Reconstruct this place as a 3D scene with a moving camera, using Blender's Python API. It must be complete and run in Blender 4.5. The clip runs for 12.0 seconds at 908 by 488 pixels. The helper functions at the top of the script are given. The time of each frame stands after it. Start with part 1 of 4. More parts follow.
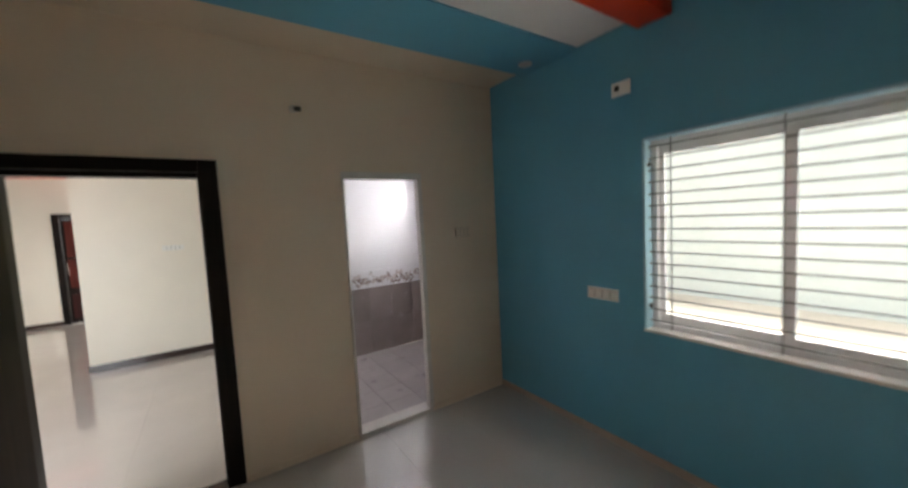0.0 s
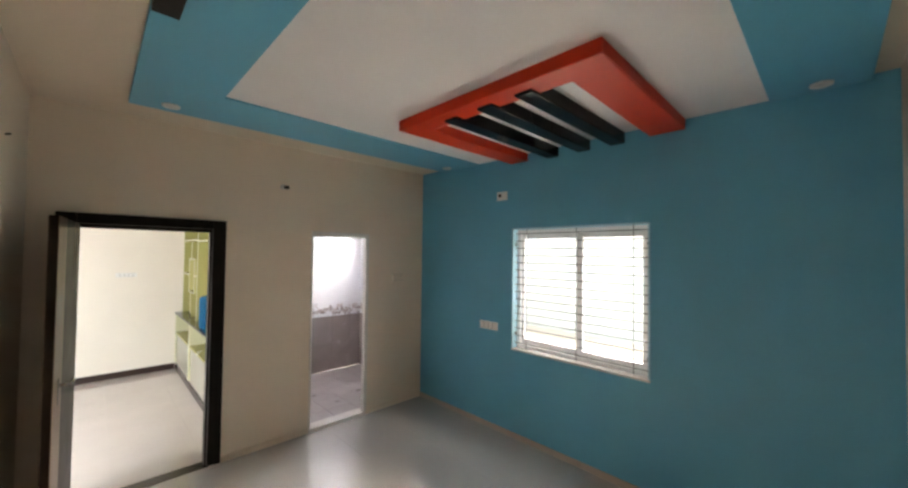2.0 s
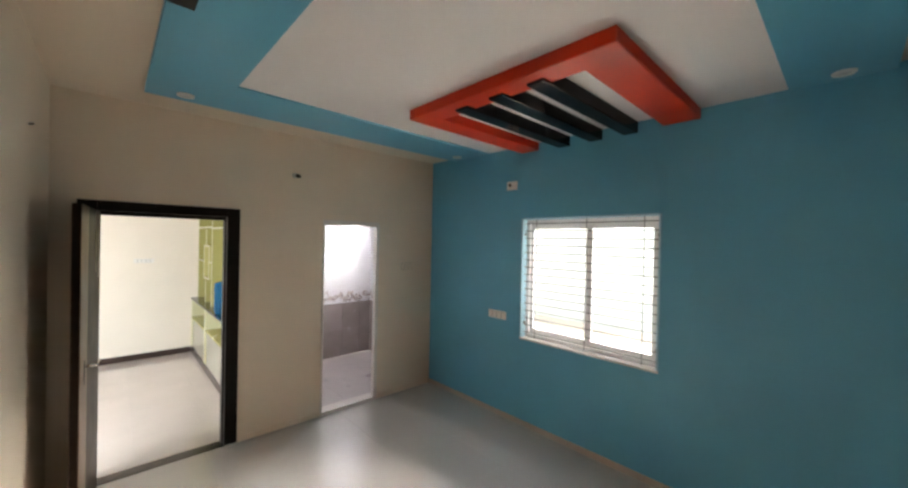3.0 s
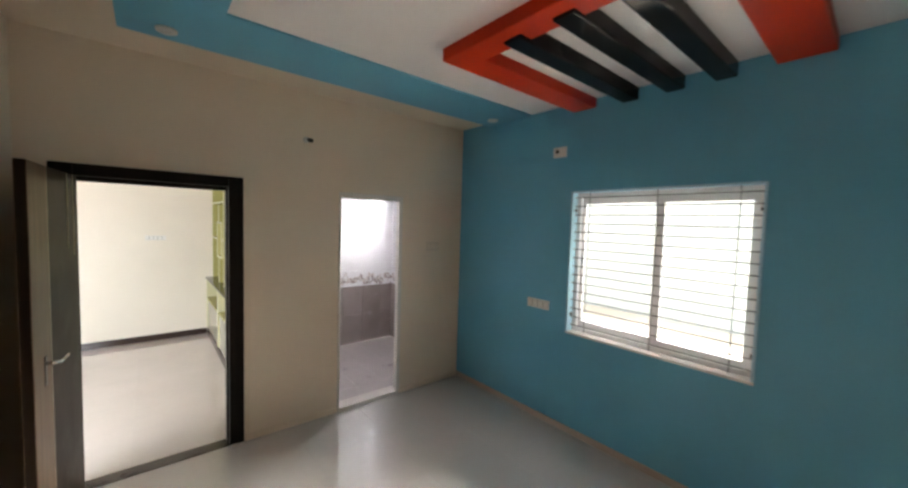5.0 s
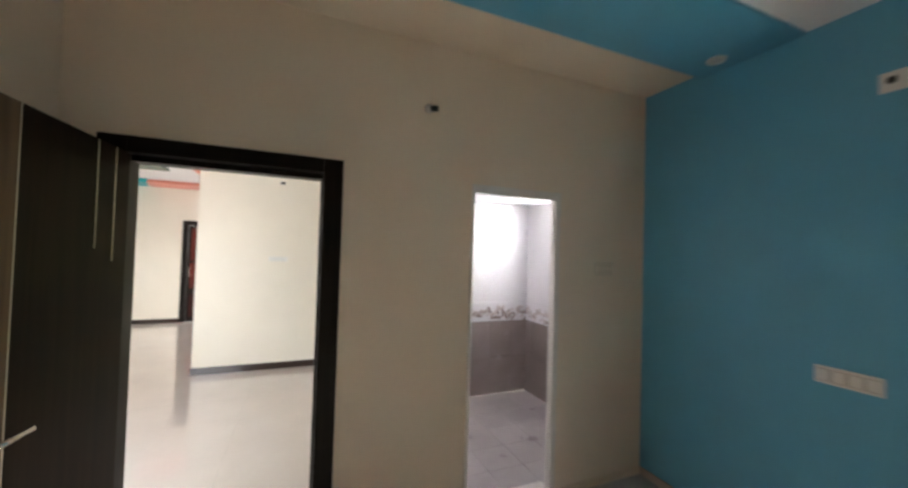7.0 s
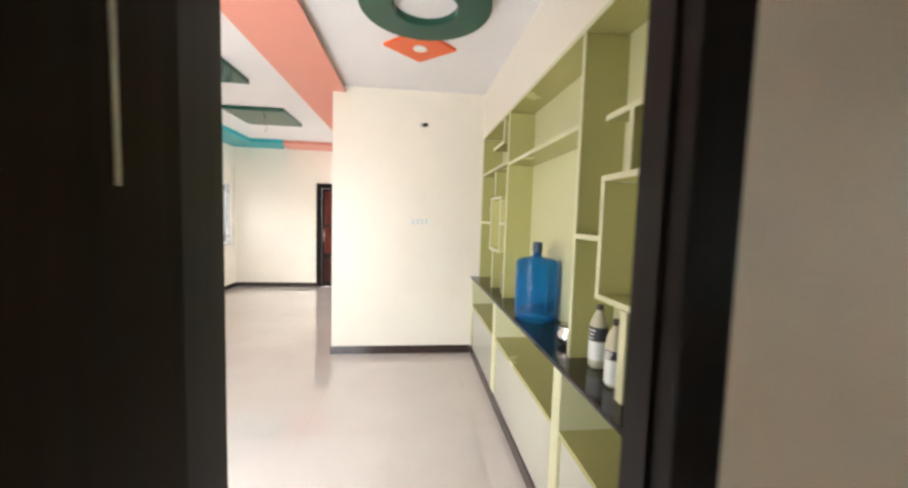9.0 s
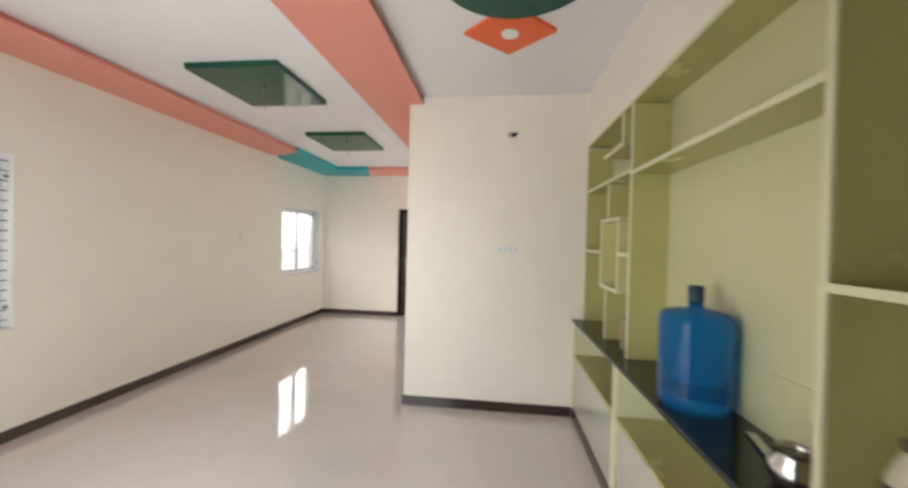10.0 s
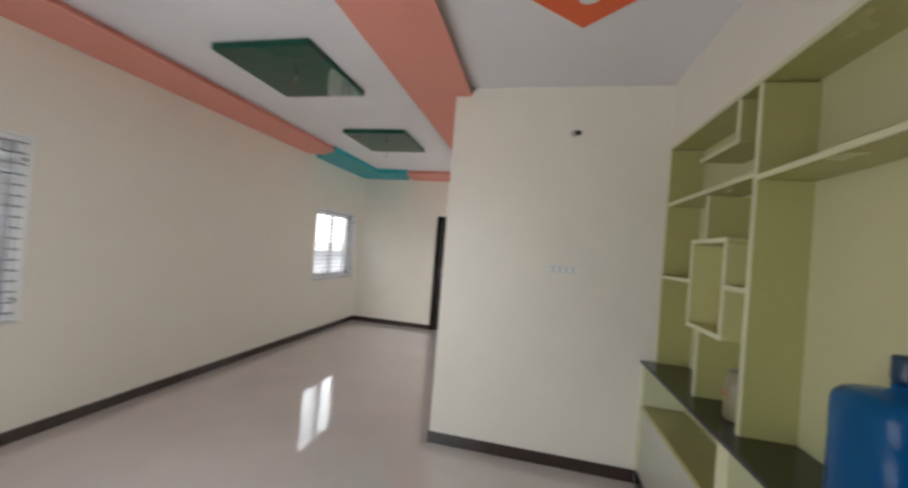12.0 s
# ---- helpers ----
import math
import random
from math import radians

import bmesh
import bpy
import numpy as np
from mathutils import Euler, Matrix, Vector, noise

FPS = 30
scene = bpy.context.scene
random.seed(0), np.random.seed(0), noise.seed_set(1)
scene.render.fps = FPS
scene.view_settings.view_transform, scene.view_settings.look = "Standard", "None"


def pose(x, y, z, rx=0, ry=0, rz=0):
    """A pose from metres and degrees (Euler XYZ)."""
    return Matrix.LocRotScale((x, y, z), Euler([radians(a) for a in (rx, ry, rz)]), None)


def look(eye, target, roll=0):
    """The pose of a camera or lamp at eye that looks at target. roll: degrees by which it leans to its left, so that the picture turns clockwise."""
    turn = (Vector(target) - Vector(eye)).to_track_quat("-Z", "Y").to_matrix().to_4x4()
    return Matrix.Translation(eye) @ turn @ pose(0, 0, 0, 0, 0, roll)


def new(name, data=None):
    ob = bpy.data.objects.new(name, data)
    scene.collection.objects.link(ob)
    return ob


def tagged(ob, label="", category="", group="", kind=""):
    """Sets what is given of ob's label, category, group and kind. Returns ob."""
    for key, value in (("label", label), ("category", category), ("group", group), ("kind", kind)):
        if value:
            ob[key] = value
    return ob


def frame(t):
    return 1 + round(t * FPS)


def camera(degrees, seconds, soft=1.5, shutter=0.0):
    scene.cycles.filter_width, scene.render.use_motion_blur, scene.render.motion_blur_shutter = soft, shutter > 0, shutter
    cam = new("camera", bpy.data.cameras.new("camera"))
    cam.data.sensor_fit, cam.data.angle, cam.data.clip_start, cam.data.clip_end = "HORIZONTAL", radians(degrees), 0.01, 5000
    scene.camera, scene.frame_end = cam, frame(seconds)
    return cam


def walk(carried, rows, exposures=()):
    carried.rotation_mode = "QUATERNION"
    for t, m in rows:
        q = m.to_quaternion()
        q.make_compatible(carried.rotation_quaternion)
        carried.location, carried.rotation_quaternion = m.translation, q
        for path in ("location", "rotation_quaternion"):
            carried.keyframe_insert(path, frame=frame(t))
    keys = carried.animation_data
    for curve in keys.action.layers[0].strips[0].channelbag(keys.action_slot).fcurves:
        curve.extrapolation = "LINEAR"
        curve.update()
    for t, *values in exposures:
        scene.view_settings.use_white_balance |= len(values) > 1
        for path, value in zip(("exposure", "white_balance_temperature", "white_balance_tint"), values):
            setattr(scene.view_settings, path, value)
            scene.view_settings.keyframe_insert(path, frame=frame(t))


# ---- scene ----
cam = camera(102.0, 12.0, soft=2.5, shutter=0.5)
PATH = [
    (0, (0.267, 0.465, 1.67), (1.369, 2.128, 1.528), -3.0),
    (0.5, (-0.206, 0.165, 1.69), (1.026, 1.737, 1.581), 5.9),
    (1, (-0.374, -0.173, 1.759), (0.968, 1.305, 1.63), 2.0),
    (1.5, (-0.516, -0.379, 1.818), (0.819, 1.107, 1.722), 0.1),
    (2, (-0.485, -0.526, 1.844), (0.912, 0.904, 1.894), 0.7),
    (2.5, (-0.503, -0.543, 1.857), (0.882, 0.899, 1.871), 1.8),
    (3, (-0.502, -0.535, 1.852), (0.861, 0.928, 1.839), 1.2),
    (3.2, (-0.493, -0.531, 1.872), (0.887, 0.917, 1.848), 0.9),
    (4.8, (-0.232, -0.189, 1.783), (1.029, 1.361, 1.699), 0.4),
    (5, (-0.232, -0.051, 1.802), (1.048, 1.482, 1.688), 1.7),
    (5.5, (-0.013, 0.176, 1.774), (1.194, 1.77, 1.726), 4.4),
    (6, (0.066, 0.459, 1.689), (1.082, 2.181, 1.689), 3.9),
    (6.5, (0.075, 0.81, 1.668), (1.044, 2.56, 1.687), 2.7),
    (7, (0.151, 1.139, 1.624), (0.912, 2.988, 1.671), 1.7),
    (7.5, (0.172, 1.507, 1.595), (0.598, 3.46, 1.562), 3.0),
    (7.7, (0.115, 1.653, 1.573), (0.435, 3.627, 1.551), 1.7),
    (9.3, (-0.246, 2.811, 1.525), (-0.069, 4.797, 1.367), 1.8),
    (9.5, (-0.233, 2.954, 1.537), (-0.129, 4.945, 1.386), 1.9),
    (10, (-0.249, 3.273, 1.546), (-0.477, 5.26, 1.524), 1.4),
    (10.5, (-0.313, 3.51, 1.591), (-0.843, 5.437, 1.648), 1.1),
    (11, (-0.307, 3.563, 1.615), (-1.036, 5.422, 1.721), 2.1),
    (11.5, (-0.299, 3.597, 1.603), (-1.073, 5.44, 1.64), 2.2),
    (12, (-0.366, 3.744, 1.565), (-0.794, 5.698, 1.586), 4.6),
]
EXPOSURES = [(0.0, 1.45, 6500, 10), (0.5, 1.47, 6500, 10), (1.0, 1.86, 6500, 10), (1.5, 2.12, 6500, 10), (2.5, 2.27, 6500, 10), (3.2, 2.27, 6500, 10), (5.0, 2.1, 6500, 10), (5.8, 1.86, 6500, 10), (6.5, 1.72, 6500, 10), (7.2, 2.15, 6500, 10), (7.6, 2.38, 6500, 10), (9.3, 2.2, 6500, 10), (9.8, 1.78, 6450, 10), (10.5, 1.40, 6400, 10), (11.2, 1.17, 6250, 10), (11.6, 1.07, 6150, 10), (12.0, 1.0, 6150, 10)]
walk(cam, [(t, look(eye, target, roll)) for t, eye, target, roll in PATH], EXPOSURES)

# ---- light ----
world = bpy.data.worlds.new("sky")
scene.world = world
world.use_nodes = True
_nt = world.node_tree
_sky = _nt.nodes.new("ShaderNodeTexSky")
_sky.sky_type = 'NISHITA'
_sky.sun_disc = False
_sky.sun_elevation = radians(58)
_sky.sun_rotation = radians(167.5)
_sky.dust_density = 4.0
_nt.links.new(_sky.outputs[0], _nt.nodes["Background"].inputs[0])
_nt.nodes["Background"].inputs[1].default_value = 0.15

_sun = bpy.data.lights.new("sun", 'SUN')
_sun.energy, _sun.angle, _sun.color = 5.0, radians(3), (1.0, 0.96, 0.9)
sun_ob = new("sun", _sun)
sun_ob.matrix_world = look((2, -9, 15), (0, 0, 0))


HY_IN = 3.25


def area_lamp(name, x, y, z, w, h, aim, watts, col=(1.0, 1.0, 1.0)):
    """An added area lamp that stands in for daylight."""
    d = bpy.data.lights.new(name, 'AREA')
    d.shape, d.size, d.size_y, d.energy, d.color = 'RECTANGLE', w, h, watts, col
    ob = new(name, d)
    ob.matrix_world = look((x, y, z), (x + aim[0], y + aim[1], z + aim[2]))
    return ob


# Added well outside window 1, above the sight line, in place of high sky.
area_lamp("daylight_bedroom", 8.0, 1.1, 4.25, 5.0, 2.2, (-1, 0, -0.5), 480, (1.0, 0.95, 0.87))
# Two lamps added under the eave, out of view, for the hall windows.
area_lamp("daylight_hall_window", -4.75, 4.8, 2.62, 1.5, 0.5, (1, 0.15, -0.55), 3, (0.92, 0.97, 1.0))
area_lamp("daylight_far_window", -4.75, 9.6, 2.62, 1.3, 0.5, (1, 1.1, -0.4), 12, (0.92, 0.97, 1.0))
# Fill lamp in a made-up opening out of view, to brighten the projecting wall.
area_lamp("daylight_entrance", -1.75, HY_IN, 1.12, 1.3, 2.1, (-0.02, 1, -0.22), 17.5, (0.92, 0.97, 1.0))
# Second fill lamp, in an invented hidden opening, to lift the far hall.
area_lamp("daylight_side_room", 0.86, 8.6, 1.12, 1.7, 2.1, (-0.6, 1, -0.05), 13, (0.92, 0.97, 1.0))
area_lamp("daylight_bathroom", 2.80, 4.35, 1.935, 0.29, 0.42, (-1, -0.35, -0.4), 7.5)


# ---- materials ----
def mat(name, col, rough=0.6, metal=0.0, var=0.06, scale=3.0, fine=60.0, bump=0.02, spec=0.5, coat=0.0, dirt=None, per_piece=0.0):
    """Painted, stone or metal surface with grain at two scales, fine relief and stains."""
    m = bpy.data.materials.new(name)
    m.use_nodes = True
    t, lk = m.node_tree, m.node_tree.links
    b = t.nodes["Principled BSDF"]
    b.inputs["Metallic"].default_value = metal
    b.inputs["Specular IOR Level"].default_value = spec
    b.inputs["Coat Weight"].default_value = coat
    b.inputs["Coat Roughness"].default_value = 0.05
    co = t.nodes.new("ShaderNodeTexCoord")
    geo = t.nodes.new("ShaderNodeNewGeometry")
    n1 = t.nodes.new("ShaderNodeTexNoise")
    n1.inputs["Scale"].default_value, n1.inputs["Detail"].default_value = scale, 4
    n2 = t.nodes.new("ShaderNodeTexNoise")
    n2.inputs["Scale"].default_value, n2.inputs["Detail"].default_value = fine, 3
    for n in (n1, n2):
        lk.new(geo.outputs["Position"], n.inputs["Vector"])
    mx = t.nodes.new("ShaderNodeMath")
    mx.operation = 'MULTIPLY_ADD'
    lk.new(n2.outputs["Fac"], mx.inputs[0])
    mx.inputs[1].default_value = 0.35
    lk.new(n1.outputs["Fac"], mx.inputs[2])
    ramp = t.nodes.new("ShaderNodeMapRange")
    lk.new(mx.outputs[0], ramp.inputs[0])
    ramp.inputs[1].default_value, ramp.inputs[2].default_value = 0.35, 1.0
    ramp.inputs[3].default_value, ramp.inputs[4].default_value = 1.0 - var, 1.0 + var
    hsv = t.nodes.new("ShaderNodeHueSaturation")
    hsv.inputs["Color"].default_value = (*col, 1)
    val = ramp.outputs[0]
    if per_piece:
        oi = t.nodes.new("ShaderNodeObjectInfo")
        pr = t.nodes.new("ShaderNodeMapRange")
        pr.inputs[3].default_value, pr.inputs[4].default_value = 1 - per_piece, 1 + per_piece
        lk.new(oi.outputs["Random"], pr.inputs[0])
        mm = t.nodes.new("ShaderNodeMath")
        mm.operation = 'MULTIPLY'
        lk.new(val, mm.inputs[0])
        lk.new(pr.outputs[0], mm.inputs[1])
        val = mm.outputs[0]
    lk.new(val, hsv.inputs["Value"])
    out = hsv.outputs[0]
    if dirt:
        n3 = t.nodes.new("ShaderNodeTexNoise")
        n3.inputs["Scale"].default_value, n3.inputs["Detail"].default_value = 1.3, 8
        n3.inputs["Roughness"].default_value = 0.7
        lk.new(geo.outputs["Position"], n3.inputs["Vector"])
        dr = t.nodes.new("ShaderNodeMapRange")
        dr.inputs[1].default_value, dr.inputs[2].default_value, dr.inputs[4].default_value = 0.95, 0.8, 0.45
        lk.new(n3.outputs["Fac"], dr.inputs[0])
        mi = t.nodes.new("ShaderNodeMixRGB")
        lk.new(dr.outputs[0], mi.inputs[0])
        lk.new(out, mi.inputs[1])
        mi.inputs[2].default_value = (*dirt, 1)
        out = mi.outputs[0]
    lk.new(out, b.inputs["Base Color"])
    rr = t.nodes.new("ShaderNodeMapRange")
    lk.new(n1.outputs["Fac"], rr.inputs[0])
    rr.inputs[3].default_value, rr.inputs[4].default_value = max(0.02, rough * 0.75), min(1.0, rough * 1.25)
    lk.new(rr.outputs[0], b.inputs["Roughness"])
    if bump:
        bp = t.nodes.new("ShaderNodeBump")
        bp.inputs["Strength"].default_value, bp.inputs["Distance"].default_value = bump * 5, 0.004
        lk.new(n2.outputs["Fac"], bp.inputs["Height"])
        lk.new(bp.outputs[0], b.inputs["Normal"])
    return m


def wood(name, col, dark, rough=0.3, axis=2, spec=0.14):
    """Laminate or timber with long grain along one axis."""
    m = mat(name, col, rough, 0, 0.05, 4, 90, 0.01, spec=spec)
    t, lk = m.node_tree, m.node_tree.links
    geo = t.nodes.new("ShaderNodeNewGeometry")
    mp = t.nodes.new("ShaderNodeMapping")
    sc = [28, 28, 28]
    sc[axis] = 1.6
    mp.inputs["Scale"].default_value = sc
    lk.new(geo.outputs["Position"], mp.inputs[0])
    n = t.nodes.new("ShaderNodeTexNoise")
    n.inputs["Scale"].default_value, n.inputs["Detail"].default_value = 1.0, 6
    lk.new(mp.outputs[0], n.inputs["Vector"])
    r = t.nodes.new("ShaderNodeValToRGB")
    r.color_ramp.elements[0].position, r.color_ramp.elements[0].color = 0.35, (*dark, 1)
    r.color_ramp.elements[1].position, r.color_ramp.elements[1].color = 0.68, (*col, 1)
    lk.new(n.outputs["Fac"], r.inputs[0])
    lk.new(r.outputs[0], t.nodes["Principled BSDF"].inputs["Base Color"])
    return m


CREAM = mat("cream_wall_paint", (0.74, 0.628, 0.507), 0.45, var=0.03, bump=0.02)
HALLC = mat("ivory_wall_paint", (0.81, 0.755, 0.655), 0.42, var=0.025, bump=0.02)
BLUE = mat("blue_wall_paint", (0.125, 0.42, 0.60), 0.45, var=0.05, bump=0.02)
CEILW = mat("white_ceiling_paint", (0.80, 0.775, 0.79), 0.6, var=0.03, bump=0.02)
RED = mat("orange_red_gloss_paint", (0.56, 0.038, 0.008), 0.4, var=0.06, spec=0.18)
BLACK = mat("black_gloss_paint", (0.010, 0.009, 0.010), 0.11, var=0.1, bump=0.002, spec=0.10)
PINK = mat("salmon_pink_paint", (0.78, 0.31, 0.24), 0.5, var=0.04)
TEAL = mat("teal_paint", (0.02, 0.36, 0.40), 0.45, var=0.05)
GREEN = mat("dark_green_gloss_paint", (0.008, 0.07, 0.042), 0.10, var=0.08, bump=0.004, spec=0.3)
ORANGE = mat("orange_paint", (0.80, 0.12, 0.02), 0.35, var=0.04)
LIME = mat("pale_lime_paint", (0.43, 0.41, 0.16), 0.25, var=0.03, bump=0.008)
LIMEW = mat("cream_lime_edge_paint", (0.64, 0.63, 0.40), 0.35, var=0.03)
LIMEP = mat("lighter_lime_paint", (0.57, 0.545, 0.24), 0.25, var=0.03, bump=0.008)
NICHE = mat("pale_cream_back_paint", (0.56, 0.545, 0.31), 0.45, var=0.03)
GRANITE = mat("black_granite", (0.022, 0.02, 0.02), 0.12, var=0.5, scale=20, fine=300, bump=0.003)
SKIRT = mat("dark_brown_skirting_tile", (0.045, 0.030, 0.026), 0.2, var=0.15, bump=0.004)
WENGE = wood("wenge_timber", (0.016, 0.010, 0.008), (0.007, 0.005, 0.004), 0.38)
WENGEX = wood("wenge_timber_across", (0.016, 0.010, 0.008), (0.007, 0.005, 0.004), 0.38, 0)
LAMI = wood("walnut_laminate", (0.21, 0.128, 0.075), (0.13, 0.078, 0.045), 0.35, spec=0.2)
WALNUT = wood("dark_walnut_laminate", (0.028, 0.015, 0.009), (0.016, 0.009, 0.006), 0.38, spec=0.06)
MAROON = wood("maroon_door_timber", (0.14, 0.028, 0.02), (0.06, 0.014, 0.01), 0.3)
MAROON2 = wood("dark_maroon_timber", (0.05, 0.014, 0.012), (0.025, 0.008, 0.007), 0.3)
INLAY = mat("dull_steel", (0.62, 0.57, 0.46), 0.5, 0.35, var=0.08)
STEEL = mat("brushed_steel", (0.72, 0.70, 0.66), 0.22, 1.0, var=0.06)
IRON = mat("grey_iron_rod", (0.20, 0.19, 0.19), 0.45, 0.2)
UPVC = mat("white_window_profile", (0.88, 0.87, 0.88), 0.35, var=0.04)
MARBLE = mat("white_marble", (0.74, 0.70, 0.66), 0.2, var=0.07, scale=6, bump=0.003)
PLATE = mat("white_switch_plastic", (0.80, 0.79, 0.75), 0.3, var=0.02)
DARK = mat("near_black_and_hole_shade", (0.02, 0.018, 0.017), 0.7)
TILE = mat("ivory_vitrified_tile", (0.70, 0.637, 0.598), 0.045, var=0.05, scale=2.5, fine=30, bump=0.0006, per_piece=0.015, coat=0.9)
TILEB = mat("pale_grey_vitrified_tile", (0.63, 0.605, 0.59), 0.06, var=0.06, scale=2.5, fine=30, bump=0.0008, dirt=(0.48, 0.46, 0.43), per_piece=0.015, coat=1.0)
GROUT = mat("grout", (0.60, 0.56, 0.53), 0.8)
BTILE = mat("grey_brown_wall_tile", (0.30, 0.25, 0.235), 0.25, var=0.12, scale=5, bump=0.006, per_piece=0.06)
BTILEW = mat("white_wall_tile", (0.78, 0.76, 0.78), 0.15, var=0.03, bump=0.003, per_piece=0.02)
BFLOOR = mat("grey_bathroom_floor_tile", (0.36, 0.32, 0.32), 0.3, var=0.12, scale=6, per_piece=0.04)
PLASTER = mat("outdoor_plaster", (0.74, 0.75, 0.77), 0.9, var=0.08, dirt=(0.58, 0.59, 0.62))
PALEG = mat("pale_green_grey_backdrop", (0.56, 0.57, 0.53), 0.9, var=0.1, dirt=(0.36, 0.38, 0.32))
EARTH = mat("dry_ground", (0.28, 0.25, 0.205), 0.95, var=0.2, scale=0.8, fine=12, bump=0.08)
LEAF = mat("foliage", (0.11, 0.14, 0.085), 0.6, var=0.4, scale=1.5, fine=9)
BARK = mat("bark", (0.16, 0.11, 0.07), 0.9, var=0.3)
COPPER = mat("cable_sheath", (0.25, 0.05, 0.04), 0.5)
CAPBLUE = mat("dark_blue_plastic", (0.01, 0.035, 0.07), 0.35)
LABELD = mat("dark_label", (0.03, 0.03, 0.035), 0.5)
LABELW = mat("pale_label", (0.75, 0.75, 0.70), 0.5)
PALEB = mat("milky_plastic", (0.50, 0.46, 0.32), 0.3)
JARP = mat("dull_milky_plastic", (0.27, 0.24, 0.14), 0.3)
CAPD = mat("dark_brown_cap", (0.06, 0.045, 0.035), 0.4)
# Plain grey of lamp covers, also used to paint shade between rockers.
GREYGAP = mat("grey_plastic_and_gap_shade", (0.56, 0.55, 0.51), 0.5)
# Grey-brown that paints shade round and between the parts of cream plates.
GAPSHADE = mat("grey_brown_gap_shade", (0.52, 0.44, 0.355), 0.5)
HAZEG = mat("grey_blue_house_glass", (0.30, 0.35, 0.40), 0.2)
PALEP = mat("pale_cream_laminate", (0.52, 0.51, 0.42), 0.2, var=0.03, bump=0.004)
PAPER = mat("white_paper", (0.75, 0.75, 0.74), 0.7)
REDINK = mat("red_print", (0.55, 0.05, 0.05), 0.5)


def clear(name, col, rough=0.05, ior=1.45, trans=1.0):
    m = bpy.data.materials.new(name)
    m.use_nodes = True
    b = m.node_tree.nodes["Principled BSDF"]
    b.inputs["Base Color"].default_value = (*col, 1)
    b.inputs["Roughness"].default_value = rough
    b.inputs["IOR"].default_value = ior
    b.inputs["Transmission Weight"].default_value = trans
    return m


GLASS = clear("window_glass", (0.97, 0.99, 0.98), 0.0, 1.02)
JUGP = clear("blue_clear_plastic", (0.02, 0.23, 0.62), 0.10, 1.25, 0.8)


# ---- mesh helpers ----
def box(bm, x0, x1, y0, y1, z0, z1, bev=0.0):
    r = bmesh.ops.create_cube(bm, size=1.0, matrix=Matrix.Translation(((x0 + x1) / 2, (y0 + y1) / 2, (z0 + z1) / 2)) @ Matrix.Diagonal((abs(x1 - x0), abs(y1 - y0), abs(z1 - z0), 1)))
    if bev:
        es = list({e for v in r["verts"] for e in v.link_edges})
        bmesh.ops.bevel(bm, geom=es, offset=bev, segments=2, affect='EDGES', profile=0.7)
    return bm


def boxes(*rows, bev=0.0):
    bm = bmesh.new()
    for r in rows:
        box(bm, *r, bev=bev)
    return bm


def mesh_of(name, bm, material, smooth=False):
    me = bpy.data.meshes.new(name)
    bm.normal_update()
    bm.to_mesh(me)
    bm.free()
    me.materials.append(material)
    if smooth:
        for p in me.polygons:
            p.use_smooth = True
    return me


def part(name, bm, material, parent=None, label="", smooth=False):
    ob = new(name, mesh_of(name, bm, material, smooth))
    if parent is not None:
        ob.parent = parent
        ob.matrix_parent_inverse = parent.matrix_basis.inverted()
    if label:
        ob["label"] = label
    return ob


def thing(name, label, category, x=0, y=0, z=0, group="", kind=""):
    ob = new(name)
    ob.location = (x, y, z)
    return tagged(ob, label, category, group, kind)


def lathe(profile, x=0, y=0, z=0, seg=40, close=True):
    """A turned body from (radius, height) pairs."""
    bm = bmesh.new()
    rings = []
    for r, h in profile:
        rings.append([bm.verts.new((x + r * math.cos(a), y + r * math.sin(a), z + h)) for a in (2 * math.pi * i / seg for i in range(seg))])
    for a, b in zip(rings, rings[1:]):
        for i in range(seg):
            bm.faces.new((a[i], a[(i + 1) % seg], b[(i + 1) % seg], b[i]))
    if close:
        bm.faces.new(rings[0][::-1])
        bm.faces.new(rings[-1])
    bmesh.ops.recalc_face_normals(bm, faces=bm.faces)
    return bm


def rod(bm, a, b, r, seg=8):
    a, b = Vector(a), Vector(b)
    m = Matrix.Translation((a + b) / 2) @ (b - a).to_track_quat('Z', 'Y').to_matrix().to_4x4()
    bmesh.ops.create_cone(bm, cap_ends=True, segments=seg, radius1=r, radius2=r, depth=(b - a).length, matrix=m)
    return bm


def tube(points, r, seg=6):
    bm = bmesh.new()
    for a, b in zip(points, points[1:]):
        rod(bm, a, b, r, seg)
    return bm


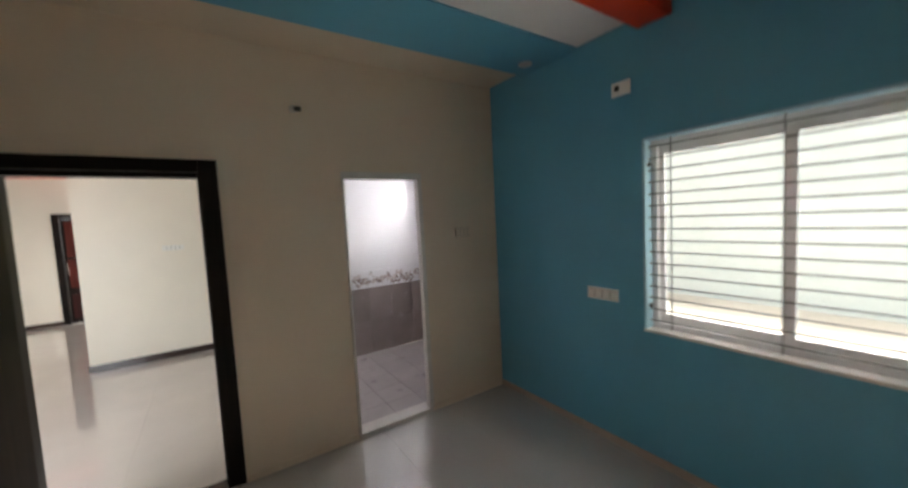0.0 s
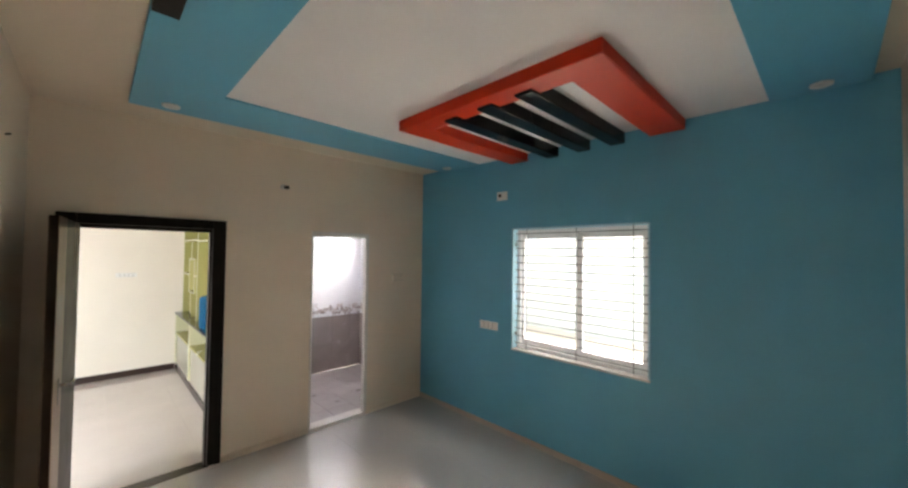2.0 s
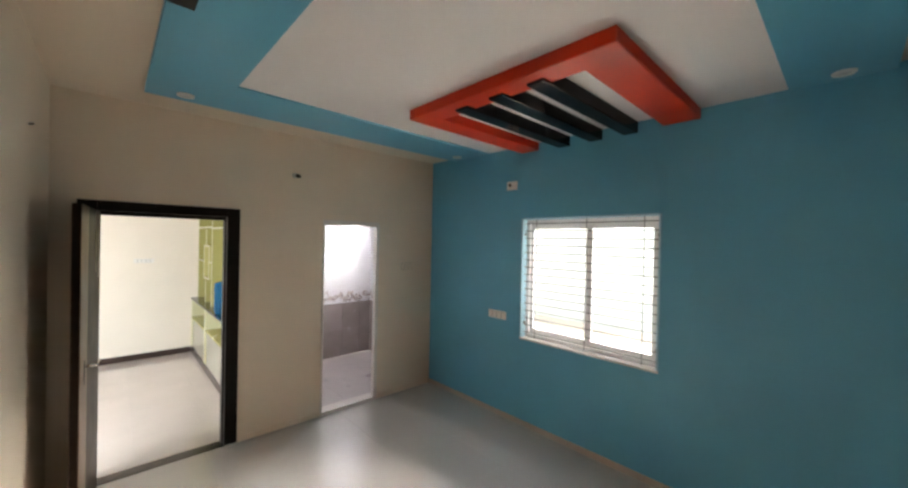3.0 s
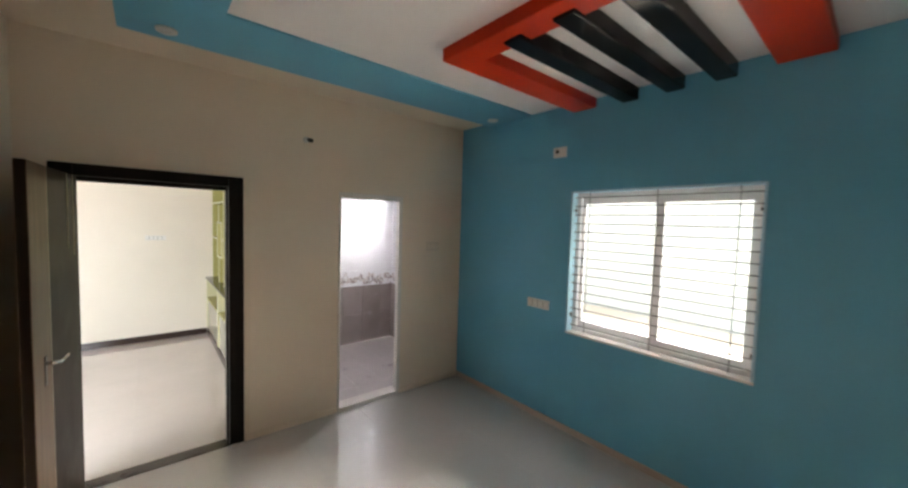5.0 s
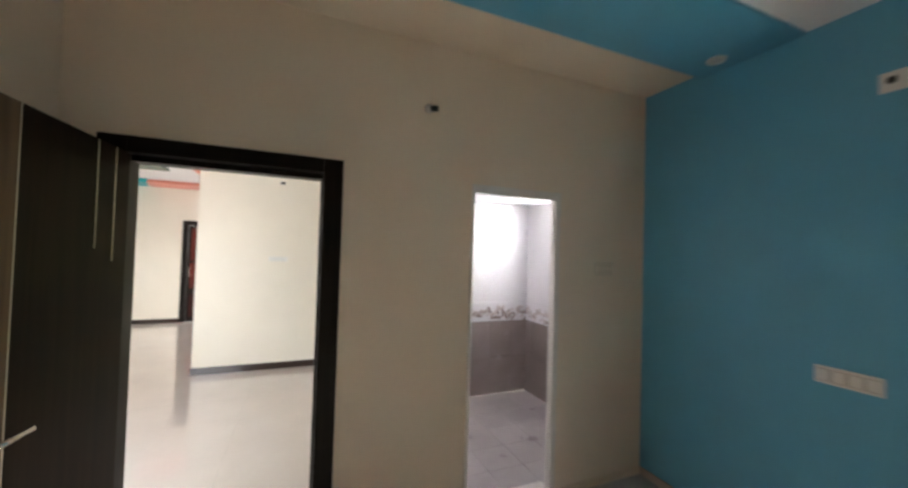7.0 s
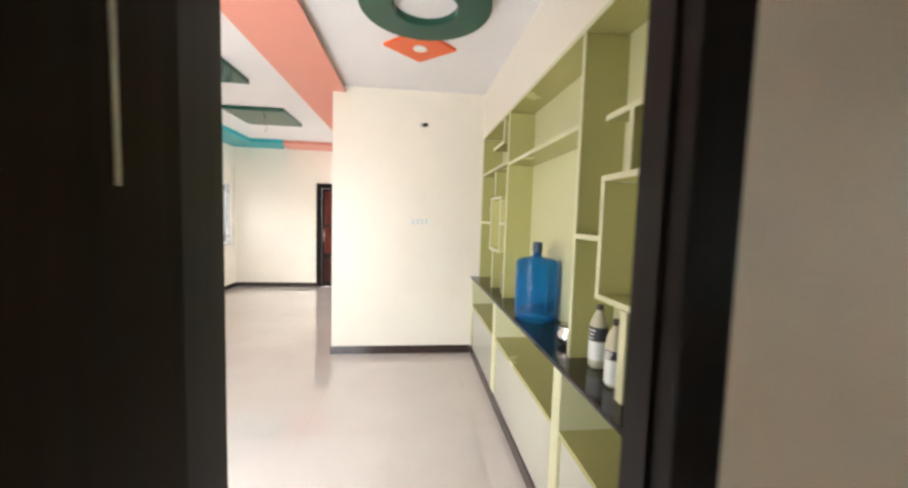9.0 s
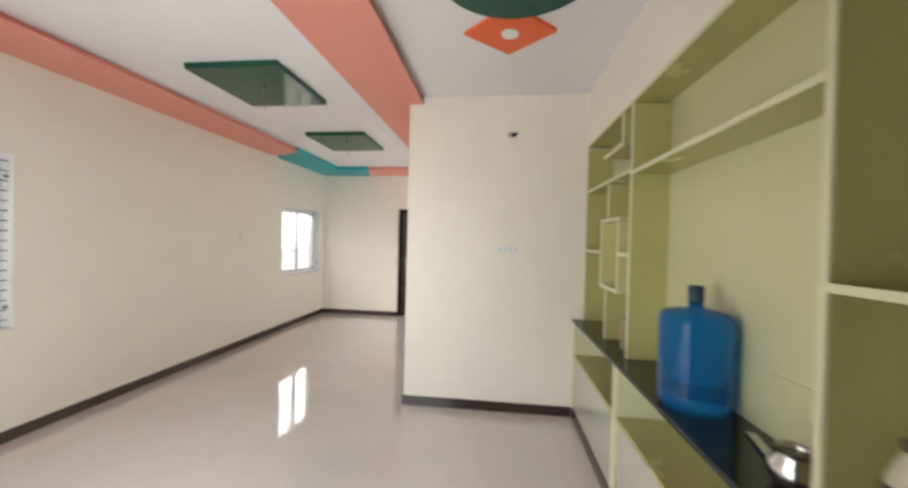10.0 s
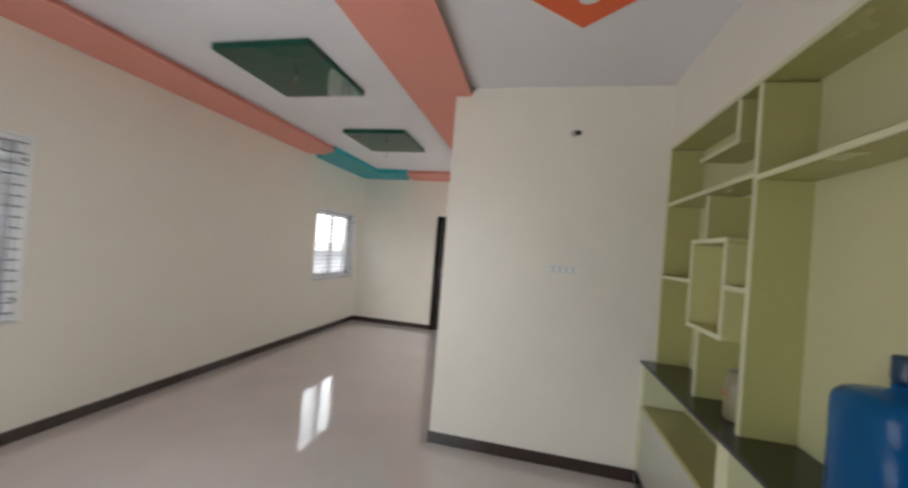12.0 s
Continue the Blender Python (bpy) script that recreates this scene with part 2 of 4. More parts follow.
def solid_wall(name, axis, p0, p1, u0, u1, z0, z1, holes, material, label):
    """A wall with openings through it, as one closed shell with reveals."""
    us = sorted({u0, u1, *[h[0] for h in holes], *[h[1] for h in holes]})
    zs = sorted({z0, z1, *[h[2] for h in holes], *[h[3] for h in holes]})
    us, zs = [u for u in us if u0 <= u <= u1], [z for z in zs if z0 <= z <= z1]

    def filled(i, j):
        if not (0 <= i < len(us) - 1 and 0 <= j < len(zs) - 1):
            return False
        cu, cz = (us[i] + us[i + 1]) / 2, (zs[j] + zs[j + 1]) / 2
        return not any(h[0] < cu < h[1] and h[2] < cz < h[3] for h in holes)

    bm = bmesh.new()
    vs = {}

    def v(q, i, j):
        k = (q, i, j)
        if k not in vs:
            p = p1 if q else p0
            vs[k] = bm.verts.new((p, us[i], zs[j]) if axis == "x" else (us[i], p, zs[j]))
        return vs[k]

    for i in range(len(us) - 1):
        for j in range(len(zs) - 1):
            if not filled(i, j):
                continue
            for q in (0, 1):
                bm.faces.new((v(q, i, j), v(q, i + 1, j), v(q, i + 1, j + 1), v(q, i, j + 1)))
            for (di, dj), (a, b) in (((-1, 0), ((i, j), (i, j + 1))), ((1, 0), ((i + 1, j), (i + 1, j + 1))), ((0, -1), ((i, j), (i + 1, j))), ((0, 1), ((i, j + 1), (i + 1, j + 1)))):
                if not filled(i + di, j + dj):
                    bm.faces.new((v(0, *a), v(0, *b), v(1, *b), v(1, *a)))
    bmesh.ops.recalc_face_normals(bm, faces=bm.faces)
    return tagged(part(name, bm, material), label, "wall", kind="structure")


def prism(points, z0, z1, bev=0.0):
    """An upright solid on a plan outline."""
    bm = bmesh.new()
    lo = [bm.verts.new((px, py, z0)) for px, py in points]
    hi = [bm.verts.new((px, py, z1)) for px, py in points]
    bm.faces.new(lo[::-1])
    bm.faces.new(hi)
    for i in range(len(points)):
        j = (i + 1) % len(points)
        bm.faces.new((lo[i], lo[j], hi[j], hi[i]))
    bmesh.ops.recalc_face_normals(bm, faces=bm.faces)
    if bev:
        bmesh.ops.bevel(bm, geom=list(bm.edges), offset=bev, segments=2, affect='EDGES')
    return bm


# ---- structure: bedroom ----
CEIL = 2.865
BX0, BX1, BY0, BY1 = -0.82, 2.57, -0.80, 3.195
WIN1 = (0.445, 1.743, 0.88, 2.10)
WIN2 = (4.05, 5.57, 0.82, 2.09)
WIN3 = (8.94, 10.25, 0.865, 2.05)
HX0, HX1, HY0, HY1 = -3.745, 0.74, 3.315, 10.415
YS = 6.625

# the partition is cream in the bedroom and ivory in the hall: two skins of plaster back to back
D1 = (-0.675, 0.330, 0.0, 2.095)
# D0 is an added opening, never in view, that holds the front fill lamp.
D0 = (-2.40, -0.82, 0.0, 2.25)
D2 = (1.114, 1.765, 0.0, 2.045)
D2B = (1.095, 1.86, 0.0, 2.08)
solid_wall("wall_partition_bedroom", "y", BY1, BY1 + 0.05, BX0, BX1, 0, 3.0, [D1, D2], CREAM, "cream painted plaster wall with two doorways")
solid_wall("wall_partition_hall", "y", BY1 + 0.05, HY0, HX0, 0.90, 0, 3.0, [D1, D0], HALLC, "ivory painted plaster wall with one doorway and an added unseen opening")
solid_wall("wall_partition_bathroom", "y", BY1 + 0.05, HY0, 0.90, BX1, 0, 3.0, [D2B], BTILEW, "white bathroom side of the partition wall")
solid_wall("wall_window_blue", "x", BX1, BX1 + 0.22, BY0 - 0.2, HY0, 0, 3.0, [WIN1], BLUE, "blue painted plaster wall with a grilled window")
solid_wall("wall_left_bedroom", "x", BX0 - 0.15, BX0, BY0 - 0.2, BY1, 0, 3.0, [], CREAM, "cream painted plaster wall behind the open door")
solid_wall("wall_back_bedroom", "y", BY0 - 0.2, BY0, BX0, BX1, 0, 3.0, [], CREAM, "cream painted plaster wall")

# ---- structure: hall ----
solid_wall("wall_left_hall", "x", HX0 - 0.22, HX0, BY1, HY1 + 0.2, 0, 3.0, [WIN2, WIN3], HALLC, "ivory painted plaster wall with two grilled windows")
D3 = (-2.165, -1.20, 0.0, 2.12)
solid_wall("wall_far_hall", "y", HY1, HY1 + 0.2, HX0, HX1 + 0.16, 0, 3.0, [D3], HALLC, "ivory painted plaster wall with a dark door")
solid_wall("wall_stub_hall", "y", YS, YS + 0.14, -1.075, HX1 + 0.16, 0, 3.0, [], HALLC, "ivory painted projecting plaster wall")
solid_wall("wall_shelf_hall", "x", HX1, HX1 + 0.16, HY0, YS, 0, 3.0, [], NICHE, "pale cream painted wall behind the shelves")
# Closing wall out of sight; its opening is made up for the side lamp.
solid_wall("wall_right_hall", "x", HX1, HX1 + 0.16, YS + 0.14, HY1, 0, 3.0, [(7.7, 9.5, 0.0, 2.25)], HALLC, "plain ivory painted wall with an added unseen opening for a fill lamp")

# ---- structure: bathroom ----
WINB = (4.20, 4.50, 1.72, 2.15)
solid_wall("wall_right_bathroom", "x", 2.69, 2.90, HY0, 5.1, 0, 3.0, [WINB], BTILEW, "white bathroom wall with a small ventilator window")
solid_wall("wall_back_bathroom", "y", 4.94, 5.1, 0.90, 2.69, 0, 3.0, [], BTILEW, "white bathroom wall above grey tiles")
solid_wall("wall_left_bathroom", "x", 0.90, 1.0, HY0, 4.94, 0, 3.0, [], BTILEW, "white bathroom wall")
tagged(part("ceiling_bathroom", boxes((1.0, 2.69, HY0, 4.94, 2.21, 2.3)), CEILW), "white painted bathroom ceiling slab", "ceiling", kind="structure")

# ---- ceilings ----
tagged(part("ceiling_bedroom", boxes((BX0 - 0.1, BX1 + 0.1, BY0 - 0.1, BY1 + 0.05, CEIL, CEIL + 0.15)), CREAM), "cream painted bedroom ceiling border", "ceiling", kind="structure")
# blue false-ceiling band round a white panel, open towards the window wall
BBX, BBY0, BBY1 = -0.348, -0.70, 2.765
BZ, PZ = 2.83, 2.842
WPX, WPY0, WPY1 = 0.092, -0.265, 2.212
tagged(part("ceiling_band", prism([(BBX, BBY0), (BX1, BBY0), (BX1, WPY0), (WPX, WPY0), (WPX, WPY1), (BX1, WPY1), (BX1, BBY1), (BBX, BBY1)], BZ, CEIL), BLUE), "blue painted false ceiling band", "ceiling", kind="structure")
tagged(part("ceiling_panel", boxes((WPX, BX1, WPY0, WPY1, PZ, CEIL)), CEILW), "white painted recessed ceiling panel", "ceiling", kind="structure")
HC = 2.855
tagged(part("ceiling_hall", boxes((HX0 - 0.1, HX1 + 0.1, HY0 - 0.05, HY1 + 0.1, HC, HC + 0.15)), CEILW), "white painted hall ceiling", "ceiling", kind="structure")
SOF = 2.79
tagged(part("ceiling_beam", boxes((-1.47, -0.945, HY0, HY1 - 0.62, SOF, SOF + 0.014), (-1.43, -0.985, HY0, HY1 - 0.62, SOF + 0.014, HC)), PINK), "salmon pink painted ceiling beam", "beam", kind="structure")
tagged(part("ceiling_soffit_left", boxes((HX0, -3.20, HY0, 8.62, SOF, SOF + 0.014), (HX0, -3.25, HY0, 8.62, SOF + 0.014, HC)), PINK), "salmon pink painted ceiling soffit along the wall", "soffit", kind="structure")
tagged(part("ceiling_soffit_far", boxes((-2.72, HX1, HY1 - 0.62, HY1, SOF, SOF + 0.014), (-2.72, HX1, HY1 - 0.57, HY1, SOF + 0.014, HC)), PINK), "salmon pink painted ceiling soffit at the far wall", "soffit", kind="structure")
_pts = [(HX0, 8.80), (-3.195, 8.40), (-3.195, 9.79), (-2.62, 9.79), (-2.80, HY1), (HX0, HY1)]
tagged(part("ceiling_soffit_corner", prism(_pts, SOF - 0.003, HC), TEAL), "teal painted corner of the ceiling soffit", "soffit", kind="structure")

# ---- skirting ----
SK = 0.088


def skirting(name, rows):
    tagged(part(name, boxes(*rows, bev=0.002), SKIRT), "dark brown glazed skirting tiles", "baseboard", kind="structure")


skirting("baseboard_left_hall", [(HX0, HX0 + 0.012, HY0, HY1, 0, SK)])
skirting("baseboard_far_hall", [(HX0 + 0.012, D3[0], HY1 - 0.012, HY1, 0, SK)])
skirting("baseboard_stub_hall", [(-1.087, 0.445, YS - 0.012, YS, 0, SK), (-1.087, -1.075, YS, YS + 0.14, 0, SK)])

SKB = mat("beige_skirting_tile", (0.52, 0.44, 0.37), 0.25, var=0.08, bump=0.003)
tagged(part("baseboard_blue_wall", boxes((BX1 - 0.010, BX1, BY0, BY1, 0, 0.055), bev=0.002), SKB), "low beige skirting tiles along the blue wall", "baseboard", kind="structure")
tagged(part("baseboard_cream_wall", boxes((0.341, D2[0] - 0.012, BY1 - 0.010, BY1, 0, 0.05), (D2[1] + 0.012, BX1 - 0.01, BY1 - 0.010, BY1, 0, 0.05), bev=0.002), CREAM), "low cream painted skirting", "baseboard", kind="structure")

# ---- floors under the tiles ----
tagged(part("floor_hall", boxes((HX0, HX1, HY0, HY1, -0.15, -0.008)), GROUT), "ivory glossy vitrified tile floor", "floor", kind="structure")
tagged(part("floor_bedroom", boxes((BX0, BX1, BY0, BY1, -0.15, -0.008)), GROUT), "pale grey glossy vitrified tile floor", "floor", kind="structure")
tagged(part("floor_bathroom", boxes((1.0, 2.69, HY0, 4.94, -0.15, -0.012)), GROUT), "grey matt tile bathroom floor", "floor", kind="structure")
tagged(part("doorsill_bedroom", boxes((D1[0], D1[1], BY1, HY0, -0.15, 0.004), bev=0.002), SKIRT), "dark brown stone door sill", "sill", kind="structure")
tagged(part("doorsill_bathroom", boxes((D2[0], D2[1], BY1 - 0.015, HY0 + 0.005, -0.15, 0.035), bev=0.004), MARBLE), "raised white marble door sill", "sill", kind="structure")

# ---- outdoors ----
tagged(part("ground", boxes((-400, 400, -400, 400, -0.9, -0.35)), EARTH), "pale dry earth around the house", "ground", kind="structure")
# The wide overhang past the hall windows is added to cut their sky light.
tagged(part("roof_slab", boxes((HX0 - 1.35, 3.1, BY0 - 0.4, HY1 + 0.4, 3.0, 3.15)), PLASTER), "flat concrete roof slab, unseen, with a wide overhang added for shade", "roof", kind="structure")


HAZE = bpy.data.materials.new("bright_hazy_sky")
HAZE.use_nodes = True
_em = HAZE.node_tree.nodes["Principled BSDF"]
_em.inputs["Base Color"].default_value = (0.8, 0.8, 0.8, 1)
_em.inputs["Emission Color"].default_value = (0.90, 0.96, 1.0, 1)
_em.inputs["Emission Strength"].default_value = 0.55
tagged(part("backdrop", boxes((-90.0, -89.5, -120, 160, -0.4, 90), (-89.5, 60, 159.5, 160, -0.4, 90)), HAZE), "bright hazy white sky low over the distance", "sky", kind="structure")


def house(x, y, w, d, h, floors, face):
    hs = thing("house", "pale plastered neighbouring house with windows", "house", x, y, -0.35)
    part("wall", boxes((x - w / 2, x + w / 2, y - d / 2, y + d / 2, -0.4, h)), PLASTER, hs)
    part("roof", boxes((x - w / 2 - 0.3, x + w / 2 + 0.3, y - d / 2 - 0.3, y + d / 2 + 0.3, h, h + 0.2), bev=0.02), PLASTER, hs)
    for f in range(floors):
        for k in range(3):
            cy = y - d / 2 + d * (k + 0.5) / 3
            xs = x + face * (w / 2)
            win = part("window", boxes((xs - 0.03, xs + 0.03, cy - 0.6, cy + 0.6, f * 3 + 0.7, f * 3 + 1.9)), HAZEG, hs)
            part("frame", boxes((xs - 0.05, xs + 0.05, cy - 0.66, cy - 0.6, f * 3 + 0.64, f * 3 + 1.96), (xs - 0.05, xs + 0.05, cy + 0.6, cy + 0.66, f * 3 + 0.64, f * 3 + 1.96), (xs - 0.05, xs + 0.05, cy - 0.6, cy + 0.6, f * 3 + 1.9, f * 3 + 1.96), (xs - 0.08, xs + 0.08, cy - 0.6, cy + 0.6, f * 3 + 0.64, f * 3 + 0.7)), UPVC, win)
    return hs


house(-26, 12, 8, 14, 6.2, 2, 1)
house(-30, 34, 9, 12, 3.3, 1, 1)
# Made-up wall that gives window 1 a pale, bright view.
tagged(part("neighbour_wall", boxes((9.2, 9.4, -14, 18, -0.4, 9.5)), PALEG), "tall pale wall added as a backdrop outside the bedroom window", "wall", kind="structure")
tagged(part("compound_wall", boxes((-9.6, -9.4, -12, 40, -0.4, 0.95), (-9.65, -9.35, -12, 40, 0.95, 1.02)), PLASTER), "low plastered compound wall", "wall", kind="structure")


def tree(x, y, h, seed):
    rnd = random.Random(seed)
    tr = thing("tree", "small leafy green tree behind the compound wall", "tree", x, y, -0.35, "trees outside the hall")
    bm = bmesh.new()
    rings = []
    top = h * 0.55
    for k in range(6):
        f = k / 5
        r = 0.14 * (1 - 0.6 * f) * h / 4
        cx, cy = x + 0.12 * math.sin(3 * f + seed), y + 0.12 * math.cos(2 * f + seed)
        rings.append([bm.verts.new((cx + r * math.cos(a), cy + r * math.sin(a), -0.4 + top * f)) for a in (math.pi * i / 4 for i in range(8))])
    for a, b in zip(rings, rings[1:]):
        for i in range(8):
            bm.faces.new((a[i], a[(i + 1) % 8], b[(i + 1) % 8], b[i]))
    ends = []
    for k in range(7):
        a = 2 * math.pi * k / 7 + rnd.random()
        s = Vector((x, y, top * (0.6 + 0.08 * (k % 4))))
        e = s + Vector((math.cos(a), math.sin(a), 0.8 + rnd.random() * 0.8)) * h * 0.22
        rod(bm, s, e, 0.03 * h / 4, 6)
        ends.append(e)
    part("trunk", bm, BARK, tr)
    vs, fs = [], []
    for e in ends:
        for _ in range(95):
            c = e + Vector((rnd.gauss(0, 0.16), rnd.gauss(0, 0.16), rnd.gauss(0.05, 0.13))) * h
            u = Vector((rnd.gauss(0, 1), rnd.gauss(0, 1), rnd.gauss(0, 0.6))).normalized()
            w = u.cross(Vector((rnd.gauss(0, 1), rnd.gauss(0, 1), rnd.gauss(0, 1)))).normalized()
            s = 0.07 + 0.07 * rnd.random()
            n = len(vs)
            vs += [c - u * s * 1.5, c + w * s * 0.6, c + u * s * 1.5, c - w * s * 0.6]
            fs.append((n, n + 1, n + 2, n + 3))
    me = bpy.data.meshes.new("crown")
    me.from_pydata([tuple(v) for v in vs], [], fs)
    me.materials.append(LEAF)
    cr = new("crown", me)
    cr.parent, cr.matrix_parent_inverse = tr, tr.matrix_basis.inverted()
    return tr


for _i, (_x, _y, _h) in enumerate([(-36, 22.5, 4.6), (-26, 14.2, 2.2), (-44, 33, 4.2), (-17.0, 12.6, 4.0), (-20.0, 10.6, 2.0)]):
    tree(_x, _y, _h, _i + 3)


# ---- windows ----
def grilled_window(name, xf, out, y0, y1, z0, z1, stiles, bars, uprights, label, trim, rod_r):
    """A sliding window set deep in the wall, with a rod grille before it. xf: the wall's inner face; out: +1 or -1 outwards."""
    w = thing(name, label, "window", xf, (y0 + y1) / 2, z0, kind="structure")
    fx0, fx1 = xf + out * 0.075, xf + out * 0.135
    lo, hi = min(fx0, fx1), max(fx0, fx1)
    t = 0.045
    part("window_frame", boxes((lo, hi, y0, y0 + t, z0, z1), (lo, hi, y1 - t, y1, z0, z1), (lo, hi, y0 + t, y1 - t, z1 - t, z1), (lo, hi, y0 + t, y1 - t, z0, z0 + t), bev=0.003), UPVC, w)
    edges = [y0 + t] + [s for s in stiles] + [y1 - t]
    for i, (a, b) in enumerate(zip(edges, edges[1:])):
        sx = (lo + hi) / 2 + (0.012 if i % 2 else -0.012)
        s = part("sash", boxes((sx - 0.01, sx + 0.01, a - 0.022, a + 0.03, z0 + t, z1 - t), (sx - 0.01, sx + 0.01, b - 0.03, b + 0.022, z0 + t, z1 - t), (sx - 0.01, sx + 0.01, a + 0.03, b - 0.03, z1 - t - 0.055, z1 - t), (sx - 0.01, sx + 0.01, a + 0.03, b - 0.03, z0 + t, z0 + t + 0.055), bev=0.002), UPVC, w)
        g = part("pane", boxes((sx - 0.002, sx + 0.002, a + 0.028, b - 0.028, z0 + t + 0.05, z1 - t - 0.05)), GLASS, s)
        g.visible_shadow = False
    gx = xf + out * 0.04
    for i in range(bars):
        z = z0 + (z1 - z0) * (i + 0.9) / (bars + 0.6)
        part("grille_bar", rod(bmesh.new(), (gx, y0 + 0.003, z), (gx, y1 - 0.003, z), rod_r), IRON, w)
    for y in uprights:
        part("grille_upright", boxes((gx + 0.004, gx + 0.009, y - 0.003, y + 0.003, z0 + 0.005, z1 - 0.01)), IRON, w)
    for y, s in ((y0, 1), (y1, -1)):
        for z in (z0 + 0.16, z1 - 0.16):
            part("grille_bracket", boxes((gx - 0.012, gx + 0.012, min(y, y + s * 0.03), max(y, y + s * 0.03), z - 0.012, z + 0.012), bev=0.003), IRON, w)
    if trim:
        a, b = xf - out * 0.006, xf + out * 0.072
        lo2, hi2 = min(a, b), max(a, b)
        part("trim", boxes((lo2, hi2, y0 - 0.004, y0 + 0.012, z0, z1), (lo2, hi2, y1 - 0.012, y1 + 0.004, z0, z1), (lo2, hi2, y0 + 0.012, y1 - 0.012, z1 - 0.012, z1 + 0.004), bev=0.002), trim, w, "pale painted reveal")
        part("window_sill", boxes((min(xf - out * 0.012, b), max(xf - out * 0.012, b), y0 - 0.004, y1 + 0.004, z0 - 0.006, z0 + 0.012), bev=0.002), MARBLE, w, "white marble sill")
    return w


REVEAL = mat("pale_blue_reveal_paint", (0.42, 0.65, 0.76), 0.4, var=0.04)
grilled_window("window_1", BX1, 1, *WIN1, [1.06], 16, [0.58, 1.07, 1.60], "white two-sash sliding window with a horizontal rod grille", REVEAL, 0.0046)
grilled_window("window_2", HX0, -1, *WIN2, [4.35, 4.74, 4.92, 5.30], 17, [4.55, 5.02], "white sliding window with a horizontal rod grille", PLATE, 0.0052)
grilled_window("window_3", HX0, -1, *WIN3, [9.57, 10.03], 17, [9.30], "white sliding window with a horizontal rod grille", PLATE, 0.0052)
# grey insect mesh in the end sashes of the hall windows
MESH = mat("grey_insect_mesh", (0.55, 0.56, 0.58), 0.8)
MESH.node_tree.nodes["Principled BSDF"].inputs["Alpha"].default_value = 0.45
for _n, _a, _b, _z0, _z1 in (("window_3", 10.06, 10.195, 0.915, 2.0), ("window_2", 5.43, 5.52, 0.87, 2.04)):
    part("insect_mesh", boxes((HX0 - 0.0735, HX0 - 0.0715, _a, _b, _z0, _z1)), MESH, bpy.data.objects[_n], "grey insect mesh")
_vw = thing("window_4", "small bright bathroom ventilator window", "window", 2.69, 4.35, 1.72, kind="structure")
part("window_frame", boxes((2.75, 2.79, 4.20, 4.225, 1.72, 2.15), (2.75, 2.79, 4.475, 4.50, 1.72, 2.15), (2.75, 2.79, 4.225, 4.475, 2.125, 2.15), (2.75, 2.79, 4.225, 4.475, 1.72, 1.745), bev=0.003), UPVC, _vw)

# ---- doors ----
_d = thing("door_1", "dark wenge door frame with a door leaf standing open against the wall", "door", -0.17, BY1, 0, kind="structure")
FY0, FY1 = BY1 - 0.018, HY0 + 0.012
part("jamb", boxes((-0.685, -0.580, FY0, FY1, 0.004, 2.10), bev=0.006), WENGE, _d)
part("jamb", boxes((0.242, 0.340, FY0, FY1, 0.004, 2.10), bev=0.006), WENGE, _d)
part("lintel", boxes((-0.580, 0.242, FY0, FY1, 2.026, 2.10), bev=0.006), WENGEX, _d)
part("stop", boxes((0.232, 0.242, BY1 + 0.04, FY1 - 0.01, 0.004, 2.026), (-0.580, 0.232, BY1 + 0.04, FY1 - 0.01, 1.998, 2.026), bev=0.002), WENGE, _d)

# the leaf hangs on the jamb and opens into the bedroom by a little over a right angle
_leafm = Matrix.Translation((-0.561, BY1 - 0.021, 0)) @ Matrix.Rotation(radians(-94.2), 4, 'Z')
leaf = thing("door_leaf", "dark brown laminate door leaf with steel inlay lines, standing open", "door")
_L = 0.865


def leaf_part(name, rows, material, parent, label="", bev=0.0):
    bm = boxes(*rows, bev=bev)
    bmesh.ops.transform(bm, matrix=_leafm, verts=bm.verts)
    return part(name, bm, material, parent, label)


leaf_part("slab", [(0.004, _L, -0.034, 0.0, 0.012, 2.018)], WALNUT, leaf, "", 0.003)
leaf_part("lock_stile", [(0.606, _L - 0.002, -0.037, 0.003, 0.014, 2.016)], LAMI, leaf, "walnut brown laminate band")
leaf_part("inlay", [(0.598, 0.605, -0.0365, 0.0025, 0.014, 2.016)], INLAY, leaf, "steel inlay line")
for _u, _z in ((0.230, 1.60), (0.110, 1.55)):
    leaf_part("inlay", [(_u, _u + 0.006, -0.0365, 0.0025, _z, 2.016)], INLAY, leaf, "steel inlay line")
leaf_part("lock_plate", [(0.695, 0.725, 0.003, 0.007, 0.98, 1.12)], IRON, leaf, "steel lock plate", 0.003)
_hb = rod(bmesh.new(), (0.710, 0.003, 1.085), (0.710, 0.053, 1.085), 0.009, 12)
rod(_hb, (0.717, 0.053, 1.085), (0.580, 0.053, 1.080), 0.008, 12)
bmesh.ops.transform(_hb, matrix=_leafm, verts=_hb.verts)
part("handle", _hb, STEEL, leaf, "steel lever handle", True)
_bm = boxes((0.246, 0.292, FY0 - 0.022, FY0, 0.0, 0.016), (0.296, 0.335, FY0 - 0.014, FY0, 0.0, 0.010), bev=0.004)
tagged(part("plaster_chip", _bm, MARBLE), "small white lumps of plaster at the door frame foot", "plaster")
